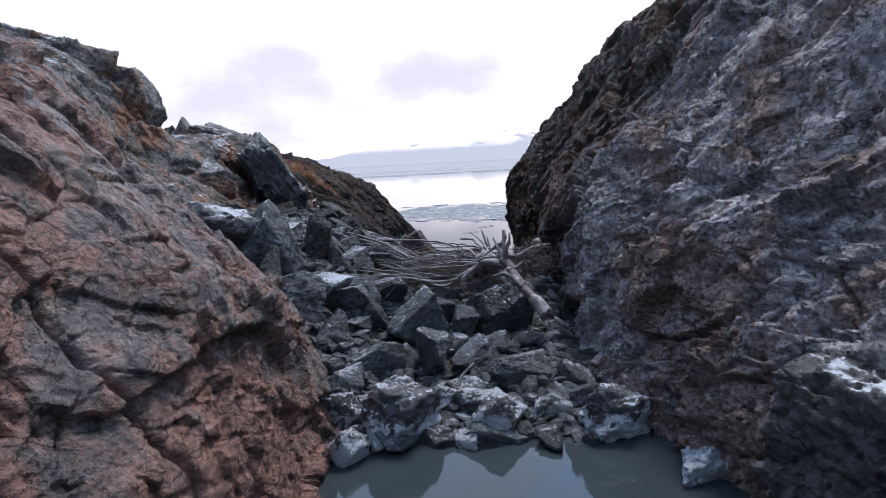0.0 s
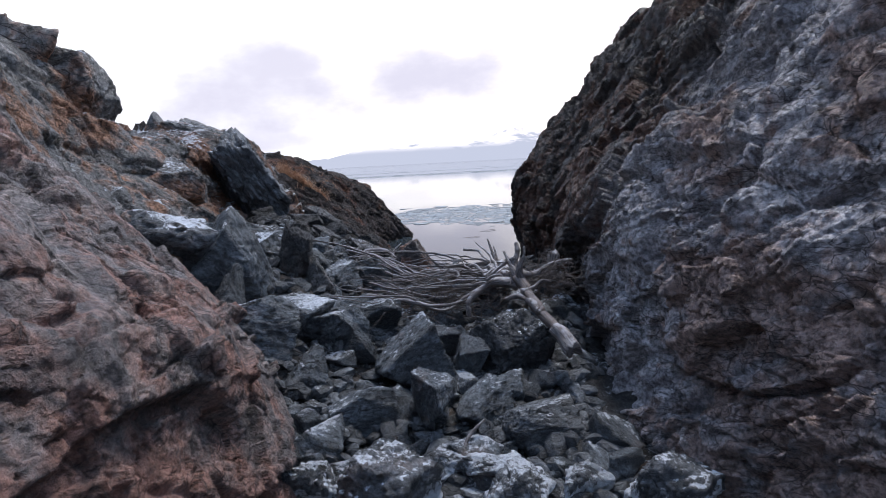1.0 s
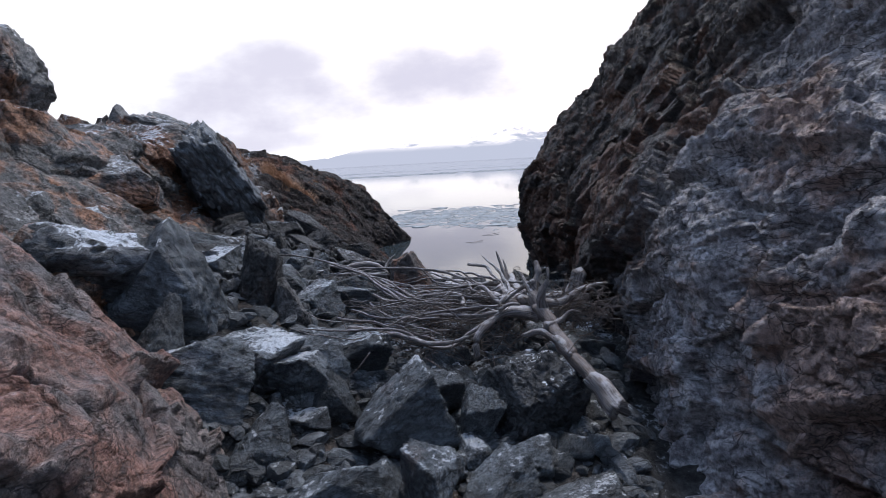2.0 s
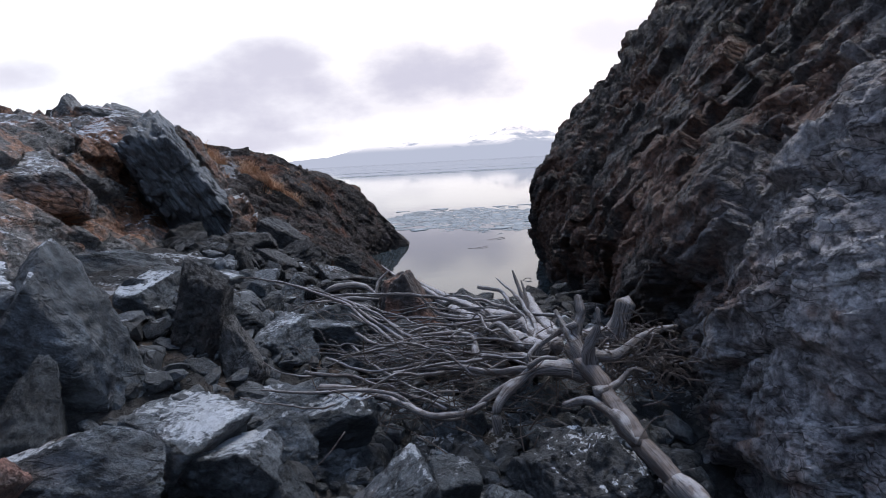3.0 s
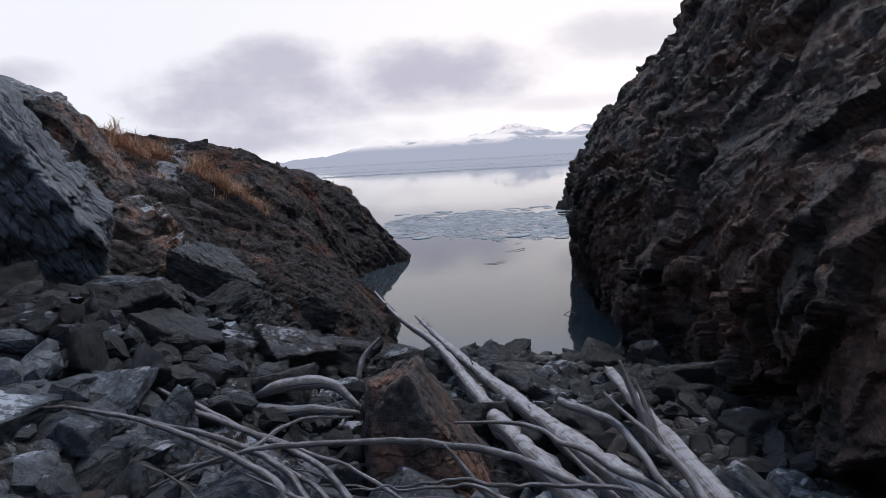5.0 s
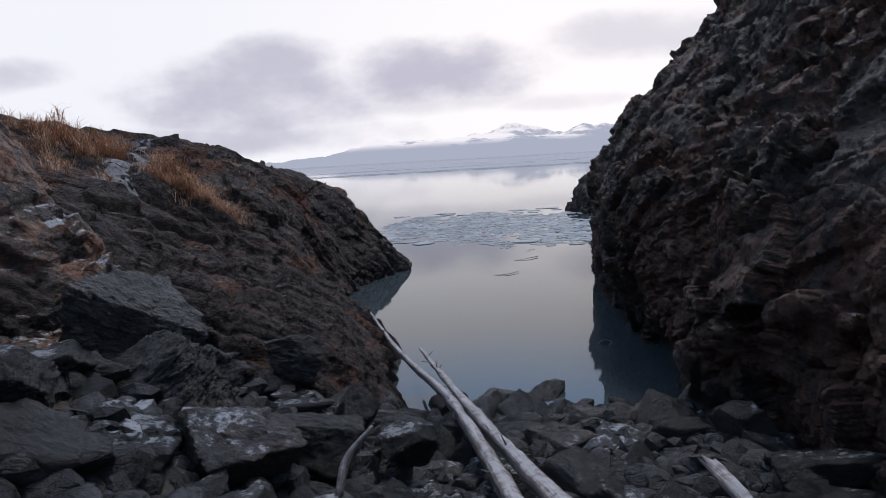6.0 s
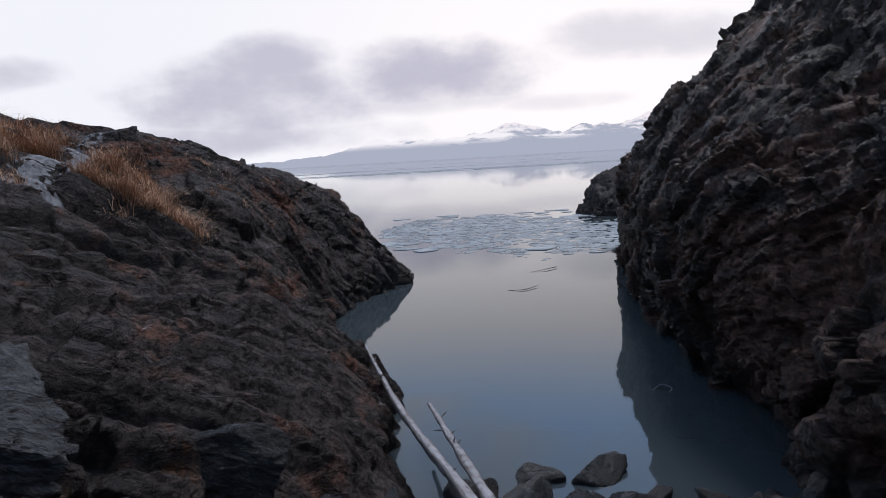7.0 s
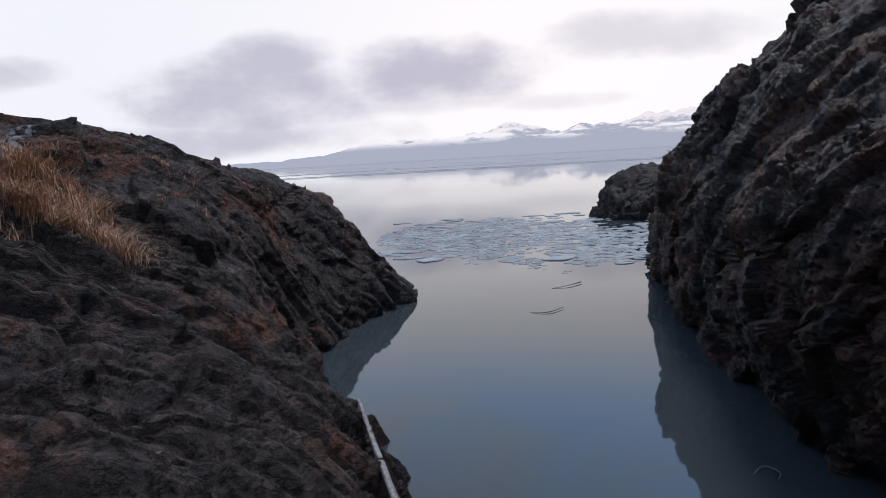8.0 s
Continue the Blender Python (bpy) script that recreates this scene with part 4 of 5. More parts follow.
# ---- driftwood ----
def wood_material(name, low, high, streak, rimed=0.45):
    m, t, s = material(name)
    co = t.nodes.new("ShaderNodeTexCoord").outputs["UV"]
    place = t.nodes.new("ShaderNodeTexCoord").outputs["Object"]
    long = t.nodes.new("ShaderNodeMapping")
    long.inputs["Scale"].default_value = (14.0, 1.2, 1.0)
    t.links.new(co, long.inputs[0])
    fibre = noise_node(t, long.outputs[0], 3.0, 6.0, 0.65, 0.3)
    blotch = noise_node(t, place, 2.4, 4.0, 0.6)
    colour = mix_colour(t, ramp(t, fibre, 0.40, 0.60), low, high)
    colour = mix_colour(t, ramp(t, blotch, 0.50, 0.72, 0.0, 0.75), colour, streak)
    geo = t.nodes.new("ShaderNodeNewGeometry")
    facing = t.nodes.new("ShaderNodeSeparateXYZ")
    t.links.new(geo.outputs["Normal"], facing.inputs[0])
    rime = math_node(t, "ADD", facing.outputs[2], math_node(t, "MULTIPLY", math_node(t, "SUBTRACT", noise_node(t, place, 12.0, 5.0, 0.65), 0.5), 1.6))
    colour = mix_colour(t, ramp(t, rime, 0.60, 1.1, 0.0, rimed), colour, (0.62, 0.62, 0.66))
    t.links.new(colour, s.inputs["Base Color"])
    s.inputs["Roughness"].default_value = 0.82
    bump(t, s, fibre, 1.0, 0.025)
    return m


PALE_WOOD = wood_material("weathered_wood", (0.085, 0.072, 0.070), (0.27, 0.24, 0.23), (0.12, 0.085, 0.074))
DARK_WOOD = wood_material("brown_driftwood", (0.09, 0.068, 0.06), (0.19, 0.15, 0.135), (0.06, 0.045, 0.04), 0.15)
TWIG_WOOD = wood_material("twig_wood", (0.12, 0.10, 0.095), (0.27, 0.24, 0.23), (0.09, 0.07, 0.062))


def tube(points, radii, salt, sides=10, step=0.035, knots=0.16, wander=0.0, splinter=0.0):
    """Rings of a limb along a smooth line: vertices, faces and UVs."""
    rng = np.random.default_rng(salt)
    pts = np.array(points, float)
    at = np.concatenate([[0], np.cumsum(np.linalg.norm(np.diff(pts, axis=0), axis=1))])
    n = max(int(at[-1] / step), 6)
    where = np.linspace(0, at[-1], n)
    line = bend(pts, at, where) if len(pts) > 2 else pts[0] + (pts[-1] - pts[0]) * (where / at[-1])[:, None]
    if wander:
        line = line + wander * np.stack([fractal(line + 9 * k + salt, 3.0, salt + k, 3) for k in range(3)], -1) * np.clip(where / 0.3, 0, 1)[:, None]
    r = np.interp(where, np.linspace(0, at[-1], len(radii)), radii)
    tangent = np.gradient(line, axis=0)
    tangent /= np.linalg.norm(tangent, axis=1, keepdims=True)
    side = np.cross(tangent, (0.13, 0.27, 0.95))
    side /= np.linalg.norm(side, axis=1, keepdims=True)
    other = np.cross(tangent, side)
    a = np.linspace(0, 2 * np.pi, sides, endpoint=False)
    ring = side[:, None, :] * np.cos(a)[None, :, None] + other[:, None, :] * np.sin(a)[None, :, None]
    base = line[:, None, :] + ring * r[:, None, None]
    lumps = fractal(base.reshape(-1, 3) + salt, 4.0, salt + 7, 4, 0.6).reshape(n, sides)
    ribs = 0.08 * np.sin(a * 3 + rng.uniform(0, 6))[None, :] + 0.05 * np.sin(a * 5 + where[:, None] * 4)
    p = line[:, None, :] + ring * (r[:, None] * (1 + knots * lumps + ribs))[..., None]
    if splinter:
        p[-2:] += tangent[-2:, None, :] * (rng.uniform(0, splinter, (1, sides, 1)))
    ends = np.stack([line[0] - tangent[0] * r[0] * 0.5, line[-1] + tangent[-1] * r[-1] * (0.2 if splinter else 0.8)])
    verts = np.concatenate([p.reshape(-1, 3), ends])
    quads = grid_faces(n, sides, True)
    k = np.arange(sides)
    low_cap = np.stack([k, np.full(sides, n * sides), (k + 1) % sides, (k + 1) % sides], -1)
    top = (n - 1) * sides
    high_cap = np.stack([top + k, top + (k + 1) % sides, np.full(sides, n * sides + 1), np.full(sides, n * sides + 1)], -1)
    uv = np.stack([np.broadcast_to(a / 6.2832, (n, sides)).ravel(), np.broadcast_to(where[:, None], (n, sides)).ravel()], -1)
    uv = np.concatenate([uv, [[0.5, 0.0], [0.5, where[-1]]]])
    return verts, quads, np.concatenate([low_cap, high_cap])[:, :3], uv


def limb_mesh(name, tubes, mat):
    """One mesh of one or several tubes."""
    verts, tris, uvs, start = [], [], [], 0
    for v, quads, caps, uv in tubes:
        tris += [quads[:, (0, 1, 2)] + start, quads[:, (0, 2, 3)] + start, caps + start]
        verts.append(v)
        uvs.append(uv)
        start += len(v)
    tris, uvs = np.concatenate(tris), np.concatenate(uvs)
    me = mesh_from(name, np.concatenate(verts), tris, mat)
    me.uv_layers.new(name="grain").data.foreach_set("uv", uvs[tris.ravel()].astype(np.float32).ravel())
    return me


def limb(name, points, radii, mat, salt, parent=None, **more):
    ob = new(name, limb_mesh(name, [tube(points, radii, salt, **more)], mat))
    if parent:
        ob.parent = parent
    return ob


def stubs(points, count, radius, salt, length=0.09):
    """Short broken twigs along a log."""
    rng = np.random.default_rng(salt)
    pts = np.array(points, float)
    out = []
    for _ in range(count):
        k = rng.integers(0, len(pts) - 1)
        p = pts[k] + (pts[k + 1] - pts[k]) * rng.uniform()
        way = rng.normal(size=3)
        way[2] = abs(way[2])
        way /= np.linalg.norm(way)
        out.append(tube([p, p + way * (radius + rng.uniform(0.02, length))], [0.012, 0.005], salt + len(out), sides=5))
    return out


LOGS = [
    ([(-2.05, 22.4, 0.40), (-1.28, 19.6, 0.52), (-0.6, 17.5, 0.68), (0.02, 13.93, 1.1), (0.37, 12.4, 1.3), (0.75, 10.9, 1.5)], [0.025, 0.04, 0.055, 0.075, 0.095, 0.11], PALE_WOOD, "long bare grey driftwood log reaching down to the sea", 16),
    ([(-1.0, 20.0, 0.42), (-0.3, 16.8, 0.75), (0.36, 14.13, 1.04), (0.69, 12.3, 1.38), (0.9, 11.0, 1.5)], [0.025, 0.05, 0.075, 0.10, 0.11], PALE_WOOD, "bare driftwood log with broken twig stubs", 22),
    ([(0.95, 11.2, 1.55), (0.97, 12.4, 1.43), (1.12, 13.8, 1.2), (1.28, 15.4, 0.95)], [0.075, 0.08, 0.075, 0.06], PALE_WOOD, "weathered driftwood log with a splintered end", 3),
    ([(1.75, 13.7, 0.75), (1.75, 12.6, 1.0), (1.6, 11.6, 1.25), (1.35, 10.9, 1.4)], [0.03, 0.045, 0.05, 0.05], PALE_WOOD, "thin driftwood pole lying on the tangle", 2),
]
for n, (points, radii, mat, label, count) in enumerate(LOGS):
    log = tagged(new("driftwood_log"), label, "driftwood", "driftwood logs")
    limb("trunk", points, [(0.95 if n < 2 else 0.8) * r for r in radii], mat, 300 + n, log, sides=16, knots=0.2, splinter=0.22 if n == 2 else 0.0)
    for twig in stubs(points, count, 0.05, 320 + 40 * n):
        new("twig_stub", limb_mesh("twig_stub", [twig], mat)).parent = log
stump = tagged(new("driftwood_stump"), "pale sawn driftwood stump with a short upright stub", "driftwood")
limb("trunk", [(1.0, 11.9, 1.25), (1.4, 11.85, 1.28), (1.7, 11.8, 1.32), (1.95, 11.75, 1.3)], [0.07, 0.085, 0.10, 0.08], PALE_WOOD, 341, stump, sides=14)
limb("stub", [(1.72, 11.8, 1.3), (1.8, 11.8, 1.5), (1.86, 11.8, 1.68)], [0.13, 0.10, 0.105], PALE_WOOD, 342, stump, sides=14)

root = tagged(new("driftwood_root"), "upturned pale driftwood root with a tangle of twisted arms", "driftwood")
limb("trunk", [(1.0, 10.55, 1.62), (1.03, 10.15, 1.58), (1.12, 9.85, 1.42), (1.22, 9.5, 1.26)], [0.085, 0.095, 0.075, 0.08], DARK_WOOD, 349, root, sides=16, knots=0.34)
limb("trunk", [(1.14, 9.74, 1.33), (1.26, 9.46, 1.22), (1.38, 9.16, 1.10)], [0.06, 0.07, 0.075], DARK_WOOD, 351, root, sides=14, knots=0.25)
limb("broken_end", [(1.36, 9.2, 1.12), (1.43, 9.03, 1.04), (1.5, 8.85, 0.95)], [0.09, 0.105, 0.115], PALE_WOOD, 350, root, sides=16, knots=0.28, splinter=0.10)
ARMS = [
    ([(1.02, 10.25, 1.5), (0.8, 10.25, 1.56), (0.6, 10.25, 1.56), (0.43, 10.2, 1.46), (0.27, 10.1, 1.3), (0.25, 10.05, 1.1)], [0.09, 0.075, 0.065, 0.055, 0.045, 0.035]),
    ([(0.62, 10.25, 1.56), (0.2, 10.5, 1.47), (-0.26, 10.9, 1.38)], [0.04, 0.03, 0.012]),
    ([(0.58, 10.25, 1.53), (0.55, 10.25, 1.65), (0.64, 10.4, 1.72)], [0.045, 0.03, 0.02]),
    ([(0.54, 10.2, 1.6), (0.67, 10.2, 1.68), (0.78, 10.2, 1.66)], [0.035, 0.028, 0.02]),
    ([(1.0, 10.25, 1.5), (0.99, 10.4, 1.79), (1.05, 10.5, 1.96), (1.04, 10.6, 2.08)], [0.11, 0.075, 0.06, 0.035]),
    ([(1.05, 10.15, 1.55), (1.02, 10.1, 1.77), (1.09, 10.1, 1.94), (1.1, 10.15, 2.08)], [0.08, 0.055, 0.042, 0.025]),
    ([(1.03, 10.15, 1.68), (1.31, 10.2, 1.67), (1.52, 10.3, 1.78), (1.87, 10.45, 1.81)], [0.07, 0.055, 0.04, 0.015]),
    ([(1.52, 10.3, 1.78), (1.66, 10.3, 1.79), (1.77, 10.3, 1.66)], [0.03, 0.02, 0.01]),
    ([(1.02, 9.9, 1.47), (1.21, 9.95, 1.52), (1.32, 10.0, 1.61), (1.45, 10.0, 1.58)], [0.05, 0.03, 0.022, 0.012]),
    ([(0.86, 10.65, 1.95), (0.93, 10.4, 1.77), (1.0, 10.25, 1.61)], [0.025, 0.04, 0.06]),
    ([(0.64, 10.6, 1.6), (0.86, 10.5, 1.8), (0.99, 10.4, 1.87)], [0.025, 0.035, 0.045]),
    ([(0.78, 9.98, 1.35), (0.95, 9.9, 1.42), (1.1, 9.75, 1.4), (1.2, 9.45, 1.28)], [0.03, 0.05, 0.06, 0.03]),
    ([(0.97, 13.3, 1.2), (0.9, 13.45, 1.5), (0.83, 13.6, 1.75)], [0.05, 0.035, 0.012]),
    ([(1.0, 13.3, 1.2), (0.99, 13.5, 1.45), (0.96, 13.6, 1.62)], [0.04, 0.03, 0.01]),
]
for n, (points, radii) in enumerate(ARMS):
    limb("root_arm", points, [0.82 * r for r in radii], TWIG_WOOD if n in (4, 6, 8, 9, 12) else PALE_WOOD, 360 + n, root, knots=0.34, wander=0.02)
rng = np.random.default_rng(12)
rootlets = []
for n in range(280):
    p = np.array([rng.normal(1.45, 0.25), rng.normal(10.35, 0.18), rng.normal(1.58, 0.15)])
    way = np.array([rng.normal(0.5, 0.8), rng.normal(0, 0.6), rng.normal(-0.2, 0.8)])
    way *= rng.uniform(0.10, 0.28) / np.linalg.norm(way)
    bow = rng.normal(size=3) * 0.03
    rootlets.append(tube([p, p + way * 0.5 + bow, p + way], [0.008, 0.006, 0.003], 400 + n, sides=5, step=0.03))
fine_roots = new("fine_roots", limb_mesh("fine_roots", rootlets, DARK_WOOD))
fine_roots.parent = root
tagged(fine_roots, "dark fine rootlets", kind="stuff")

BRANCHES = [
    [(-0.25, 12.3, 1.5), (0.15, 12.1, 1.5), (0.66, 11.9, 1.57)],
    [(-0.66, 11.6, 1.46), (-0.2, 11.5, 1.54), (0.1, 11.3, 1.55), (0.17, 11.0, 1.44), (0.54, 10.8, 1.49), (0.63, 10.4, 1.52)],
    [(-1.97, 10.9, 1.58), (-1.66, 10.8, 1.44), (-1.23, 10.8, 1.39), (-0.83, 10.8, 1.32), (-0.42, 10.7, 1.47), (0.17, 10.6, 1.56)],
    [(-1.38, 11.3, 1.37), (-0.94, 11.3, 1.43), (-0.64, 11.3, 1.44), (-0.2, 11.3, 1.54), (0.47, 11.2, 1.52)],
    [(-1.98, 10.5, 1.43), (-1.38, 10.4, 1.39), (-0.9, 10.4, 1.39), (-0.57, 10.3, 1.34), (-0.34, 10.2, 1.23), (-0.04, 10.2, 1.19), (0.2, 10.2, 1.34), (0.41, 10.25, 1.46)],
    [(-1.07, 10.8, 1.4), (-0.93, 10.7, 1.29), (-0.65, 10.7, 1.3), (-0.5, 10.7, 1.32)],
    [(-0.94, 10.6, 1.32), (-0.43, 10.5, 1.27), (-0.17, 10.4, 1.18)],
    [(-2.76, 12.6, 2.06), (-2.22, 12.6, 1.99), (-1.34, 12.3, 1.7), (-0.94, 11.8, 1.56), (-0.6, 11.4, 1.4)],
    [(-1.53, 12.4, 1.73), (-0.9, 12.0, 1.64), (-0.46, 11.5, 1.43), (-0.02, 11.2, 1.34)],
    [(-1.02, 11.9, 1.45), (-0.56, 11.4, 1.34), (0.08, 11.2, 1.34), (0.5, 10.6, 1.3)],
    [(-2.49, 12.6, 2.04), (-1.84, 12.6, 1.87), (-1.42, 12.5, 1.74), (-0.91, 12.0, 1.54), (-0.48, 11.4, 1.42)],
    [(-2.0, 12.4, 1.65), (-1.62, 12.5, 1.75), (-1.02, 12.6, 1.74), (-0.2, 12.6, 1.67), (0.29, 12.4, 1.52)],
    [(-0.66, 11.7, 1.47), (-0.27, 11.9, 1.5), (0.1, 11.6, 1.4), (0.41, 11.4, 1.62), (0.6, 11.0, 1.51)],
    [(-1.34, 11.0, 1.47), (-0.93, 11.2, 1.48), (-0.47, 11.3, 1.51), (0.07, 11.2, 1.5)],
    [(-0.46, 12.6, 1.71), (-0.21, 12.4, 1.5), (0.12, 12.2, 1.48), (0.7, 12.0, 1.54)],
    [(0.19, 13.0, 1.54), (0.41, 12.6, 1.44), (0.6, 12.0, 1.26), (0.61, 11.4, 1.23)],
    [(0.55, 13.0, 1.78), (0.72, 12.5, 1.64), (0.81, 11.6, 1.56), (0.69, 10.9, 1.52)],
]
BRANCHES += [
    [(0.59, 10.58, 1.48), (0.36, 10.82, 1.48), (0.19, 10.81, 1.48), (0.09, 11.37, 1.48), (-0.15, 11.49, 1.48), (-0.35, 11.26, 1.48)],
    [(0.62, 10.57, 1.42), (0.33, 10.57, 1.42), (-0.01, 10.77, 1.42), (-0.26, 10.78, 1.42), (-0.63, 10.69, 1.42)],
    [(0.43, 10.52, 1.3), (0.17, 10.21, 1.3), (-0.06, 10.03, 1.3), (-0.26, 10.01, 1.3), (-0.54, 10.28, 1.3), (-0.91, 10.58, 1.3), (-1.27, 10.52, 1.38)],
    [(-0.47, 10.65, 1.35), (-0.7, 10.55, 1.35), (-1.02, 10.76, 1.38), (-1.46, 10.73, 1.47)],
    [(0.11, 10.82, 1.4), (-0.16, 11.0, 1.4), (-0.57, 10.87, 1.4), (-0.88, 10.83, 1.4), (-1.31, 10.99, 1.49)],
    [(0.37, 11.1, 1.5), (0.08, 11.19, 1.5), (-0.18, 11.56, 1.5), (-0.5, 11.51, 1.5), (-0.79, 11.27, 1.5), (-1.11, 11.58, 1.55)],
    [(-0.15, 10.1, 1.38), (-0.37, 10.34, 1.38), (-0.72, 10.82, 1.38), (-1.16, 11.58, 1.44)],
    [(0.02, 11.33, 1.5), (-0.33, 11.8, 1.5), (-0.9, 12.66, 1.5), (-1.36, 12.87, 1.6), (-2.08, 13.12, 1.76)],
    [(-0.25, 10.86, 1.5), (-0.62, 11.73, 1.5), (-1.08, 12.43, 1.54), (-1.56, 12.76, 1.64)],
    [(-2.97, 12.83, 1.97), (-2.84, 13.34, 1.93), (-2.5, 13.37, 1.85), (-2.03, 13.17, 1.75), (-1.65, 12.95, 1.66), (-1.31, 12.79, 1.59), (-0.96, 12.42, 1.51), (-0.68, 11.87, 1.5), (-0.52, 11.54, 1.5)],
    [(-1.7, 12.81, 1.63), (-1.39, 12.57, 1.56), (-1.12, 12.21, 1.5), (-0.89, 11.84, 1.45), (-0.69, 11.58, 1.45)],
    [(-1.09, 13.38, 1.54), (-1.43, 13.16, 1.62), (-1.62, 12.67, 1.66), (-1.87, 12.47, 1.71)],
    [(0.67, 11.13, 1.62), (0.71, 11.56, 1.62), (0.65, 12.16, 1.62), (0.59, 12.91, 1.62), (0.33, 13.29, 1.62)],
    [(-0.65, 11.56, 1.6), (-0.33, 11.62, 1.6), (-0.02, 11.55, 1.6), (0.19, 11.66, 1.6), (0.63, 11.81, 1.6)],
    [(-0.1, 12.09, 1.62), (0.2, 11.89, 1.62), (0.26, 11.37, 1.62), (0.33, 11.16, 1.62)],
    [(-0.39, 13.18, 1.55), (0.03, 13.12, 1.55), (0.36, 12.66, 1.55), (0.79, 12.13, 1.55), (1.08, 11.93, 1.55)],
]
for n, points in enumerate(BRANCHES):
    thick = 0.030 if n in (1, 12, 14, 15, 16, 17, 19) else 0.022 if n in (18, 26, 29, 32) else 0.020 if n in (0, 4, 7, 10, 11) else 0.015
    limb_ob = limb("driftwood_branch", points, [thick * 0.35, thick * 0.8, thick, thick * 1.2], PALE_WOOD if n % 3 else TWIG_WOOD, 500 + n, sides=8, wander=0.02)
    tagged(limb_ob, "thin bare grey branch lying in the driftwood tangle", "branch", "driftwood branches")
for n in range(56):  # slender branches spread from the root over the stones
    p = np.array([rng.uniform(-0.3, 0.8), rng.uniform(10.4, 12.4), rng.uniform(1.2, 1.6)])
    reach = rng.uniform(0.7, 2.0)
    slant = rng.normal(0.12, 0.22)
    pts, z = [p], p[2]
    for k in range(1, 5):
        q = p + np.array([-reach * k / 4, reach * slant * k / 4 + rng.normal(0, 0.04), 0])
        q[2] = max(p[2] + rng.normal(0, 0.06), float(ground_height(np.array(q[0]), np.array(q[1]))) + 0.22 + rng.uniform(0, 0.25))
        pts.append(q)
    thick = rng.uniform(0.006, 0.016)
    limb_ob = limb("driftwood_branch", pts, [thick, thick * 0.8, thick * 0.35], TWIG_WOOD if n % 2 else PALE_WOOD, 560 + n, sides=6, wander=0.06)
    tagged(limb_ob, "slender bare branch lying over the stones", "branch", "driftwood branches")
tangle = []
for n in range(420):  # short dead twigs below the branches
    p = np.array([rng.normal(0.1, 0.75), rng.normal(11.0, 0.55), rng.uniform(1.0, 1.55)])
    way = np.array([rng.normal(0, 1), rng.normal(0, 0.6), rng.normal(0, 0.45)])
    way *= rng.uniform(0.15, 0.5) / np.linalg.norm(way)
    tangle.append(tube([p, p + way * 0.5 + rng.normal(size=3) * 0.03, p + way], [0.006, 0.005, 0.002], 700 + n, sides=5, step=0.05))
tagged(new("twigs", limb_mesh("twigs", tangle, DARK_WOOD)), "brown dead twigs and roots packed under the branches", "twigs", kind="stuff")
LOOSE = [([(-1.97, 13.9, 1.5), (-1.73, 13.9, 1.58), (-1.34, 13.9, 1.58), (-1.1, 13.75, 1.45)], [0.03, 0.05, 0.045, 0.02], "flat bleached piece of driftwood on the stones"),
         ([(-2.0, 13.9, 1.45), (-1.72, 13.8, 1.42), (-1.47, 13.8, 1.42), (-1.1, 13.7, 1.42)], [0.03, 0.05, 0.04, 0.02], "split bleached driftwood on the stones"),
         ([(0.02, 7.35, 0.35), (0.1, 7.5, 0.5), (0.28, 7.6, 0.64)], [0.022, 0.02, 0.012], "bent pale stick among the poolside stones"),
         ([(-1.28, 14.85, 1.25), (-1.24, 15.0, 1.4), (-1.08, 15.1, 1.56)], [0.035, 0.022, 0.012], "broken pale stick standing in the rubble"),
         ([(1.95, 21.0, 0.0), (2.08, 21.05, 0.05), (2.18, 20.95, 0.03), (2.1, 20.85, 0.02)], [0.006, 0.009, 0.008, 0.004], "curved stick afloat on the sea"),
         ([(0.75, 27.2, 0.0), (1.1, 27.1, 0.02), (1.5, 27.4, 0.03)], [0.005, 0.008, 0.006], "stick afloat on the sea"),
         ([(1.6, 29.2, 0.0), (2.0, 29.3, 0.03), (2.4, 29.6, 0.03)], [0.005, 0.008, 0.01], "driftwood afloat on the sea")]
for n, (points, radii, label) in enumerate(LOOSE):
    tagged(limb("driftwood_stick", points, radii, PALE_WOOD if n < 5 else DARK_WOOD, 900 + n, sides=8, knots=0.25), label, "stick", "loose sticks")


# ---- grass on the headland ----
def blade_material():
    m, t, s = material("dry_grass_blades")
    tone = t.nodes.new("ShaderNodeNewGeometry").outputs["Random Per Island"]
    t.links.new(mix_colour(t, tone, (0.26, 0.12, 0.062), (0.60, 0.40, 0.26)), s.inputs["Base Color"])
    s.inputs["Roughness"].default_value = 0.8
    return m


GRASS = blade_material()


def top_of(x, y):
    """Height of the rock under (x, y)."""
    hit, place, *_ = scene.ray_cast(bpy.context.evaluated_depsgraph_get(), (x, y, 20), (0, 0, -1))
    return place.z if hit else 0.0


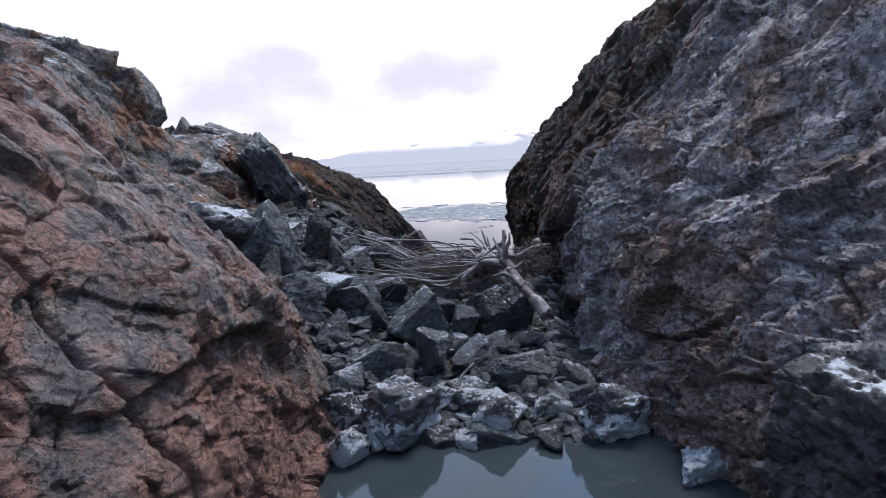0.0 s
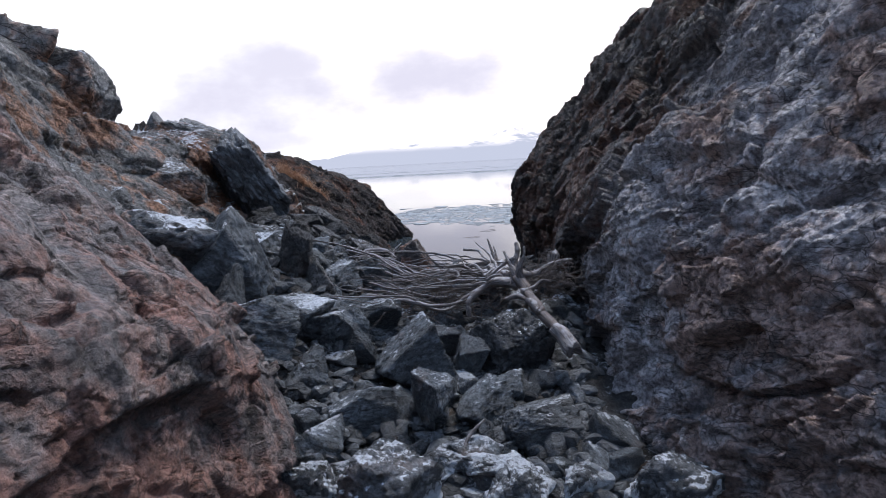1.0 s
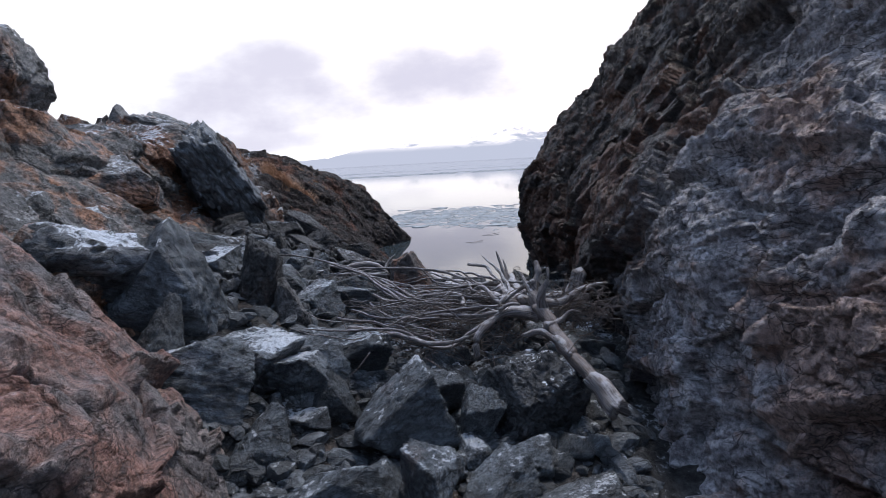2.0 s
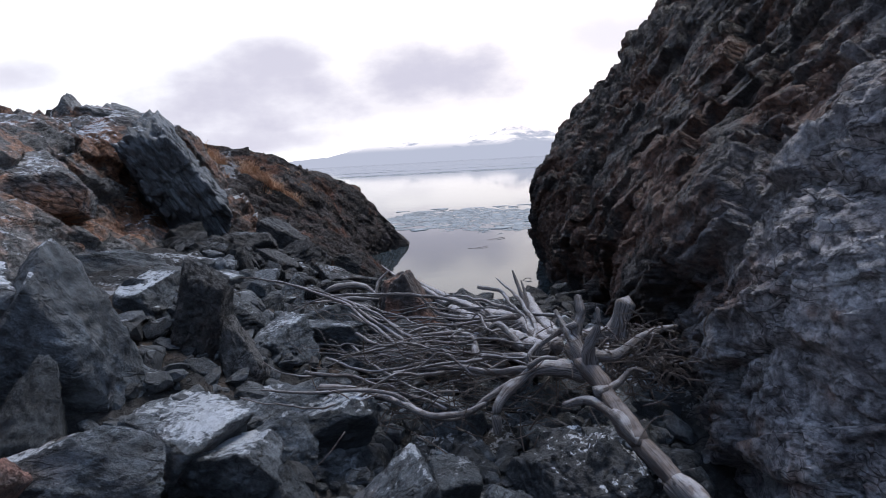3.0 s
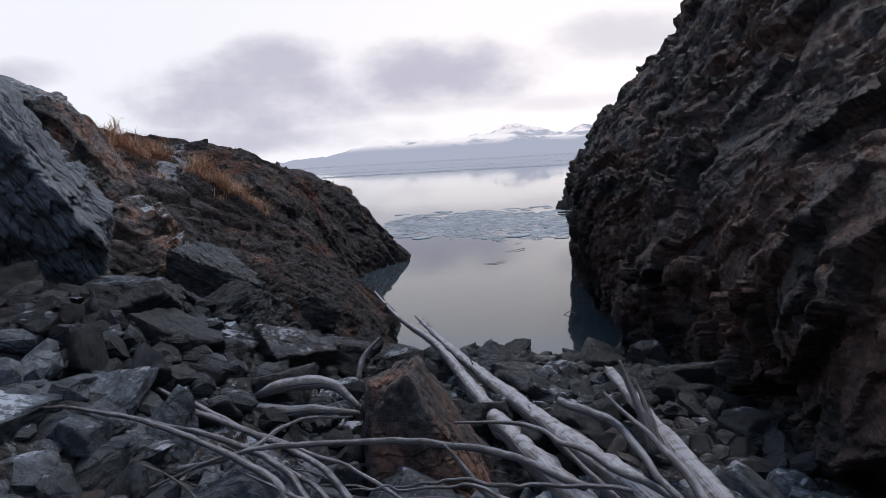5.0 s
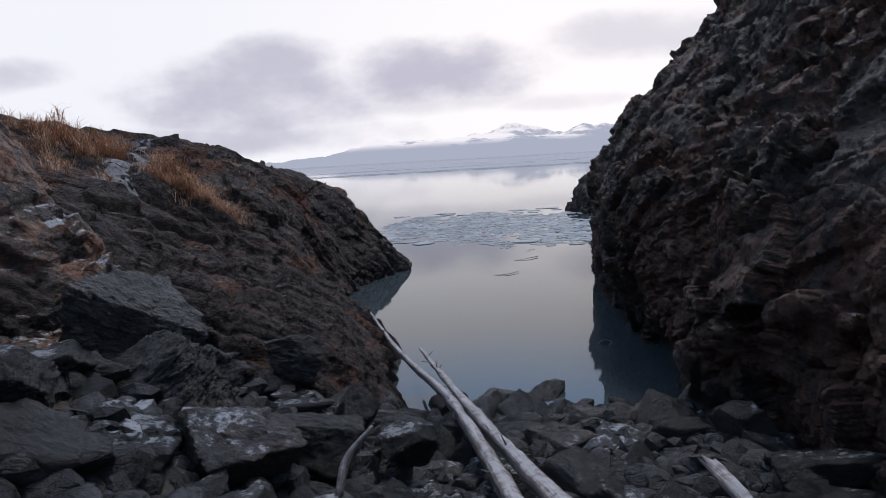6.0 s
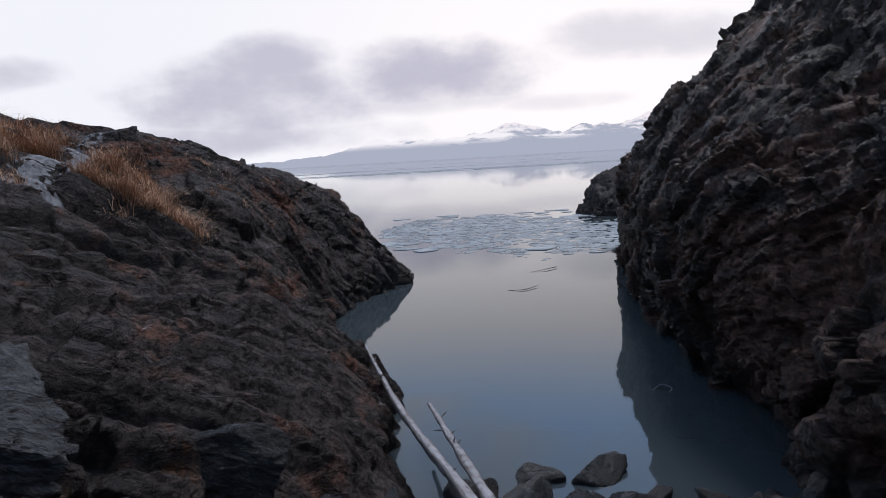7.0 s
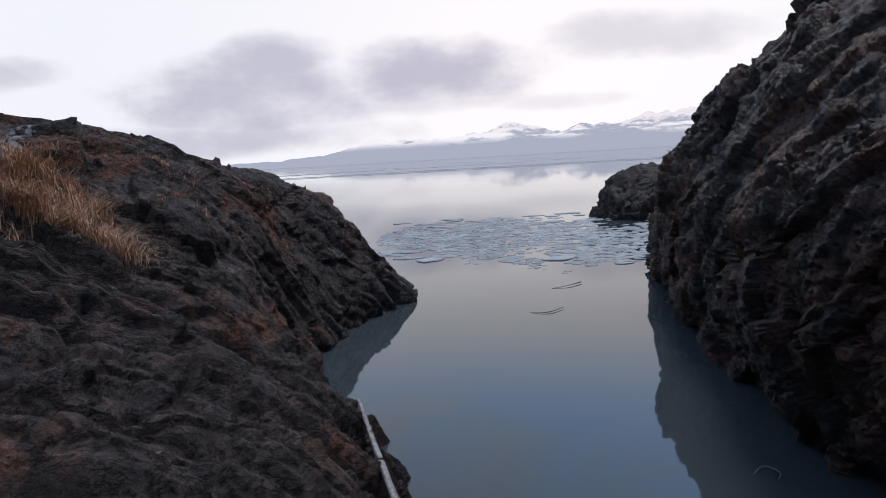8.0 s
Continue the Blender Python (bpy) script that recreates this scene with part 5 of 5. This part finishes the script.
def grass_tuft(x, y, wide, deep, tall, blades, salt, label):
    """A tussock of arching dry blades on the rock."""
    rng = np.random.default_rng(salt)
    verts, faces = [], []
    clumps = [(x + rng.normal(0, wide / 2), y + rng.normal(0, deep / 2), rng.uniform(0, 6.283), rng.uniform(0.6, 1.1)) for _ in range(max(6, blades // 60))]
    for k in range(blades):
        cx, cy, swirl, vigour = clumps[k % len(clumps)]
        bx, by = cx + rng.normal(0, 0.07), cy + rng.normal(0, 0.07)
        bz = top_of(bx, by) - 0.03
        turn = swirl + rng.normal(0, 1.1)
        lean = np.array([math.cos(turn), math.sin(turn), 0]) * rng.uniform(0.3, 1.3) + (0.35, -0.3, -0.1)
        h = 1.05 * tall * vigour * rng.uniform(0.4, 1.0)
        across = np.array([-math.sin(turn), math.cos(turn), 0]) * rng.uniform(0.003, 0.006)
        base = len(verts)
        for s in (0.0, 0.35, 0.7, 1.0):
            c = np.array([bx, by, bz]) + lean * h * s * s * 0.75 + np.array([0, 0, h * (s - 0.55 * s * s)])
            wide_here = across * (1 - 0.85 * s)
            verts += [c - wide_here, c + wide_here]
        faces += [(base + 2 * i, base + 2 * i + 1, base + 2 * i + 3, base + 2 * i + 2) for i in range(3)]
    me = mesh_from("grass", np.array(verts), np.array(faces), GRASS)
    return tagged(new("grass_tuft", me), label, "grass", "dry grass on the headland", "stuff")


bpy.context.view_layer.update()
FROSTY_GRAVEL = plain_material("frosty_gravel", (0.085, 0.084, 0.088), (0.22, 0.222, 0.235), 14.0, 0.9, 0.8, 0.02)
trail = bend(np.array([(-5.45, 20.2), (-5.75, 21.2), (-5.95, 22.3), (-6.5, 23.4), (-7.2, 24.6)]), np.arange(5.0), np.linspace(0, 4, 90))
strip = []
for k, (tx, ty) in enumerate(trail):
    half = 0.30 + 0.10 * math.sin(k * 0.37) + 0.05 * math.sin(k * 1.1)
    for s in np.linspace(-1, 1, 9):
        x, y = tx + s * half, ty + 0.25 * s * half
        strip.append((x, y, top_of(x, y) + 0.012 - 0.03 * s * s))
tagged(new("path", mesh_from("path", np.array(strip), grid_faces(90, 9)[:, ::-1], FROSTY_GRAVEL)), "worn gravel path over the headland, pale with frost", "path", kind="structure")
TUFTS = [(-4.95, 21.7, 0.65, 0.6, 0.76, 3200), (-5.3, 22.4, 0.6, 0.6, 0.65, 1600), (-6.6, 21.9, 0.8, 0.8, 0.7, 2200), (-6.0, 20.6, 0.6, 0.7, 0.5, 700), (-6.9, 20.4, 0.7, 0.7, 0.5, 700), (-5.9, 23.6, 0.5, 0.5, 0.4, 350), (-7.4, 22.6, 0.6, 0.6, 0.5, 500), (-7.6, 23.6, 0.7, 0.7, 0.6, 900), (-6.9, 23.0, 0.6, 0.5, 0.6, 900), (-4.4, 23.6, 0.5, 0.5, 0.3, 350), (-5.4, 25.2, 0.6, 0.5, 0.3, 350), (-7.3, 21.3, 0.6, 0.6, 0.6, 700), (-5.1, 24.4, 0.5, 0.5, 0.35, 350)]
for n, (x, y, wide, deep, tall, blades) in enumerate(TUFTS):
    grass_tuft(x, y, wide, deep, tall, blades, 40 + n, "tussock of dry orange-brown grass on the headland")


# ---- ice on the sea ----
def floes(name, places, salt, label, group="", kind=""):
    """Thin uneven plates of ice and slush afloat."""
    rng = np.random.default_rng(salt)
    verts, faces = [], []
    for x, y, r, tall in places:
        n = 9
        a = np.linspace(0, 2 * np.pi, n, endpoint=False) + rng.uniform(0, 6)
        rr = r * rng.uniform(0.55, 1.15, n)
        sx = rng.uniform(1.0, 1.9)
        ex, ey = x + np.cos(a) * rr * sx, y + np.sin(a) * rr
        base = len(verts)
        for z, s in ((-0.03, 0.97), (tall * 0.6, 1.0), (tall, 0.86)):
            verts += [(x + (u - x) * s, y + (v - y) * s, z * rng.uniform(0.7, 1.3) if z > 0 else z) for u, v in zip(ex, ey)]
        verts.append((x, y, tall * rng.uniform(0.7, 1.3)))
        for lev in (0, 1):
            for k in range(n):
                q = (k + 1) % n
                faces += [(base + lev * n + k, base + lev * n + q, base + (lev + 1) * n + q), (base + lev * n + k, base + (lev + 1) * n + q, base + (lev + 1) * n + k)]
        faces += [(base + 2 * n + k, base + 2 * n + (k + 1) % n, base + 3 * n) for k in range(n)]
    return tagged(new(name, mesh_from(name, np.array(verts), np.array(faces), ICE)), label, "ice", group, kind)


def scatter(count, x0, x1, y0, y1, r0, r1, keep, salt):
    rng = np.random.default_rng(salt)
    out = []
    while len(out) < count:
        x, y = rng.uniform(x0, x1), rng.uniform(y0, y1)
        if keep(x, y, rng):
            out.append((x, y, rng.uniform(r0, r1) ** 1.0, rng.uniform(0.008, 0.03)))
    return out


def in_raft(x, y, rng):
    """The long raft of slush across the mouth of the gap."""
    edge = ((x - 2.4) / 6.6) ** 2 + ((y - 39.0 + 0.10 * x) / 6.2) ** 2
    ragged_edge = float(smooth_noise(np.array([[x, y, 0.0]]), 0.45, 3)[0]) + 0.8 * float(smooth_noise(np.array([[x, y, 0.0]]), 1.3, 4)[0])
    return edge + 0.55 * ragged_edge + rng.uniform(0, 0.35) < 0.95


floes("drift_ice", [(x, y, r, 0.4 * tall) for x, y, r, tall in scatter(3600, -6, 11, 30, 50, 0.03, 0.17, in_raft, 8)], 8, "grey slush and broken ice drifting across the inlet", kind="stuff")
rng = np.random.default_rng(21)
for x, y, r, tall in scatter(34, -4, 6, 31.5, 46, 0.15, 0.5, lambda x, y, g: not in_raft(x, y, g), 9) + scatter(16, 3.9, 5.6, 30, 37, 0.1, 0.3, lambda x, y, g: True, 10):
    floes("ice_floe", [(x, y, r, tall)], int(x * 100 + y * 1000) % 9999, "thin grey plate of ice afloat on the sea", "ice floes")


def far_band(x, y, rng):
    return float(smooth_noise(np.array([[x * 0.25, y, 0.0]]), 0.035, 5)[0]) > 0.12


floes("drift_ice", [(x, y, r * (1 + y / 90), 0.015) for x, y, r, tall in scatter(1500, -100, 120, 54, 240, 0.15, 0.6, far_band, 11)], 11, "bands of broken ice far out on the sea", kind="stuff")
floes("drift_ice", [(x, y, r * 4, 0.02) for x, y, r, tall in scatter(500, -700, 800, 240, 1400, 0.5, 1.4, lambda x, y, g: float(smooth_noise(np.array([[x * 0.2, y, 0.0]]), 0.008, 6)[0]) > 0.1, 12)], 12, "bands of ice near the far shore", kind="stuff")


# ---- mountains over the water ----
def mountain_material():
    m, t, s = material("glowing_hazy_mountains")
    geo = t.nodes.new("ShaderNodeNewGeometry")
    high = t.nodes.new("ShaderNodeSeparateXYZ")
    t.links.new(geo.outputs["Position"], high.inputs[0])
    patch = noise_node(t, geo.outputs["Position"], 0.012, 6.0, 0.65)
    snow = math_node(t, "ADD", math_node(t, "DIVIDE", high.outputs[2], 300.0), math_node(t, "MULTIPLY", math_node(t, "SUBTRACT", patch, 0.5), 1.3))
    # haze of distance is mixed into these colours, the mist band painted over them
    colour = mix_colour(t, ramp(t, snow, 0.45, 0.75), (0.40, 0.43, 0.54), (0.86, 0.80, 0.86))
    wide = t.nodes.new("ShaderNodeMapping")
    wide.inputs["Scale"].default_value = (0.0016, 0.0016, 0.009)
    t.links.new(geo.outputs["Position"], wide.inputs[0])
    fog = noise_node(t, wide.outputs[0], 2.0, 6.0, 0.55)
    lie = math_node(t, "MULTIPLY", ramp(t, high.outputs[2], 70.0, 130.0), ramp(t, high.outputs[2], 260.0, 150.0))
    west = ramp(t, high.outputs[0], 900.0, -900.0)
    painted_mist = math_node(t, "MULTIPLY", ramp(t, math_node(t, "ADD", fog, math_node(t, "MULTIPLY", west, 0.25)), 0.48, 0.62), lie)
    colour = mix_colour(t, painted_mist, colour, (0.90, 0.87, 0.93))
    # the ridge glows by itself in place of daylight through haze
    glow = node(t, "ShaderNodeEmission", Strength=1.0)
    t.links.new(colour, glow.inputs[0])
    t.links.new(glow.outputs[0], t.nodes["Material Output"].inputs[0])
    return m


MOUNTAIN = mountain_material()
ux, uy = np.meshgrid(np.linspace(-4300, 4300, 420), np.linspace(0, 1, 26))
flat_place = np.stack([ux.ravel(), uy.ravel() * 900, 0 * ux.ravel()], -1)
ridge = 0.62 + 0.30 * fractal(flat_place * (1, 0, 0), 0.0011, 91, 4, 0.5) + 0.22 * np.abs(fractal(flat_place, 0.004, 95, 5, 0.55))
tall = np.interp(ux.ravel(), [-4300, -1500, -900, -300, 300, 1000, 1800, 4300], [60, 60, 105, 195, 205, 220, 225, 240])
mp = np.stack([ux.ravel(), 3300 + uy.ravel() * 900, np.clip(uy.ravel() * 1.15, 0, 1) ** 0.8 * tall * np.clip(ridge, 0.25, 1.3)], -1)
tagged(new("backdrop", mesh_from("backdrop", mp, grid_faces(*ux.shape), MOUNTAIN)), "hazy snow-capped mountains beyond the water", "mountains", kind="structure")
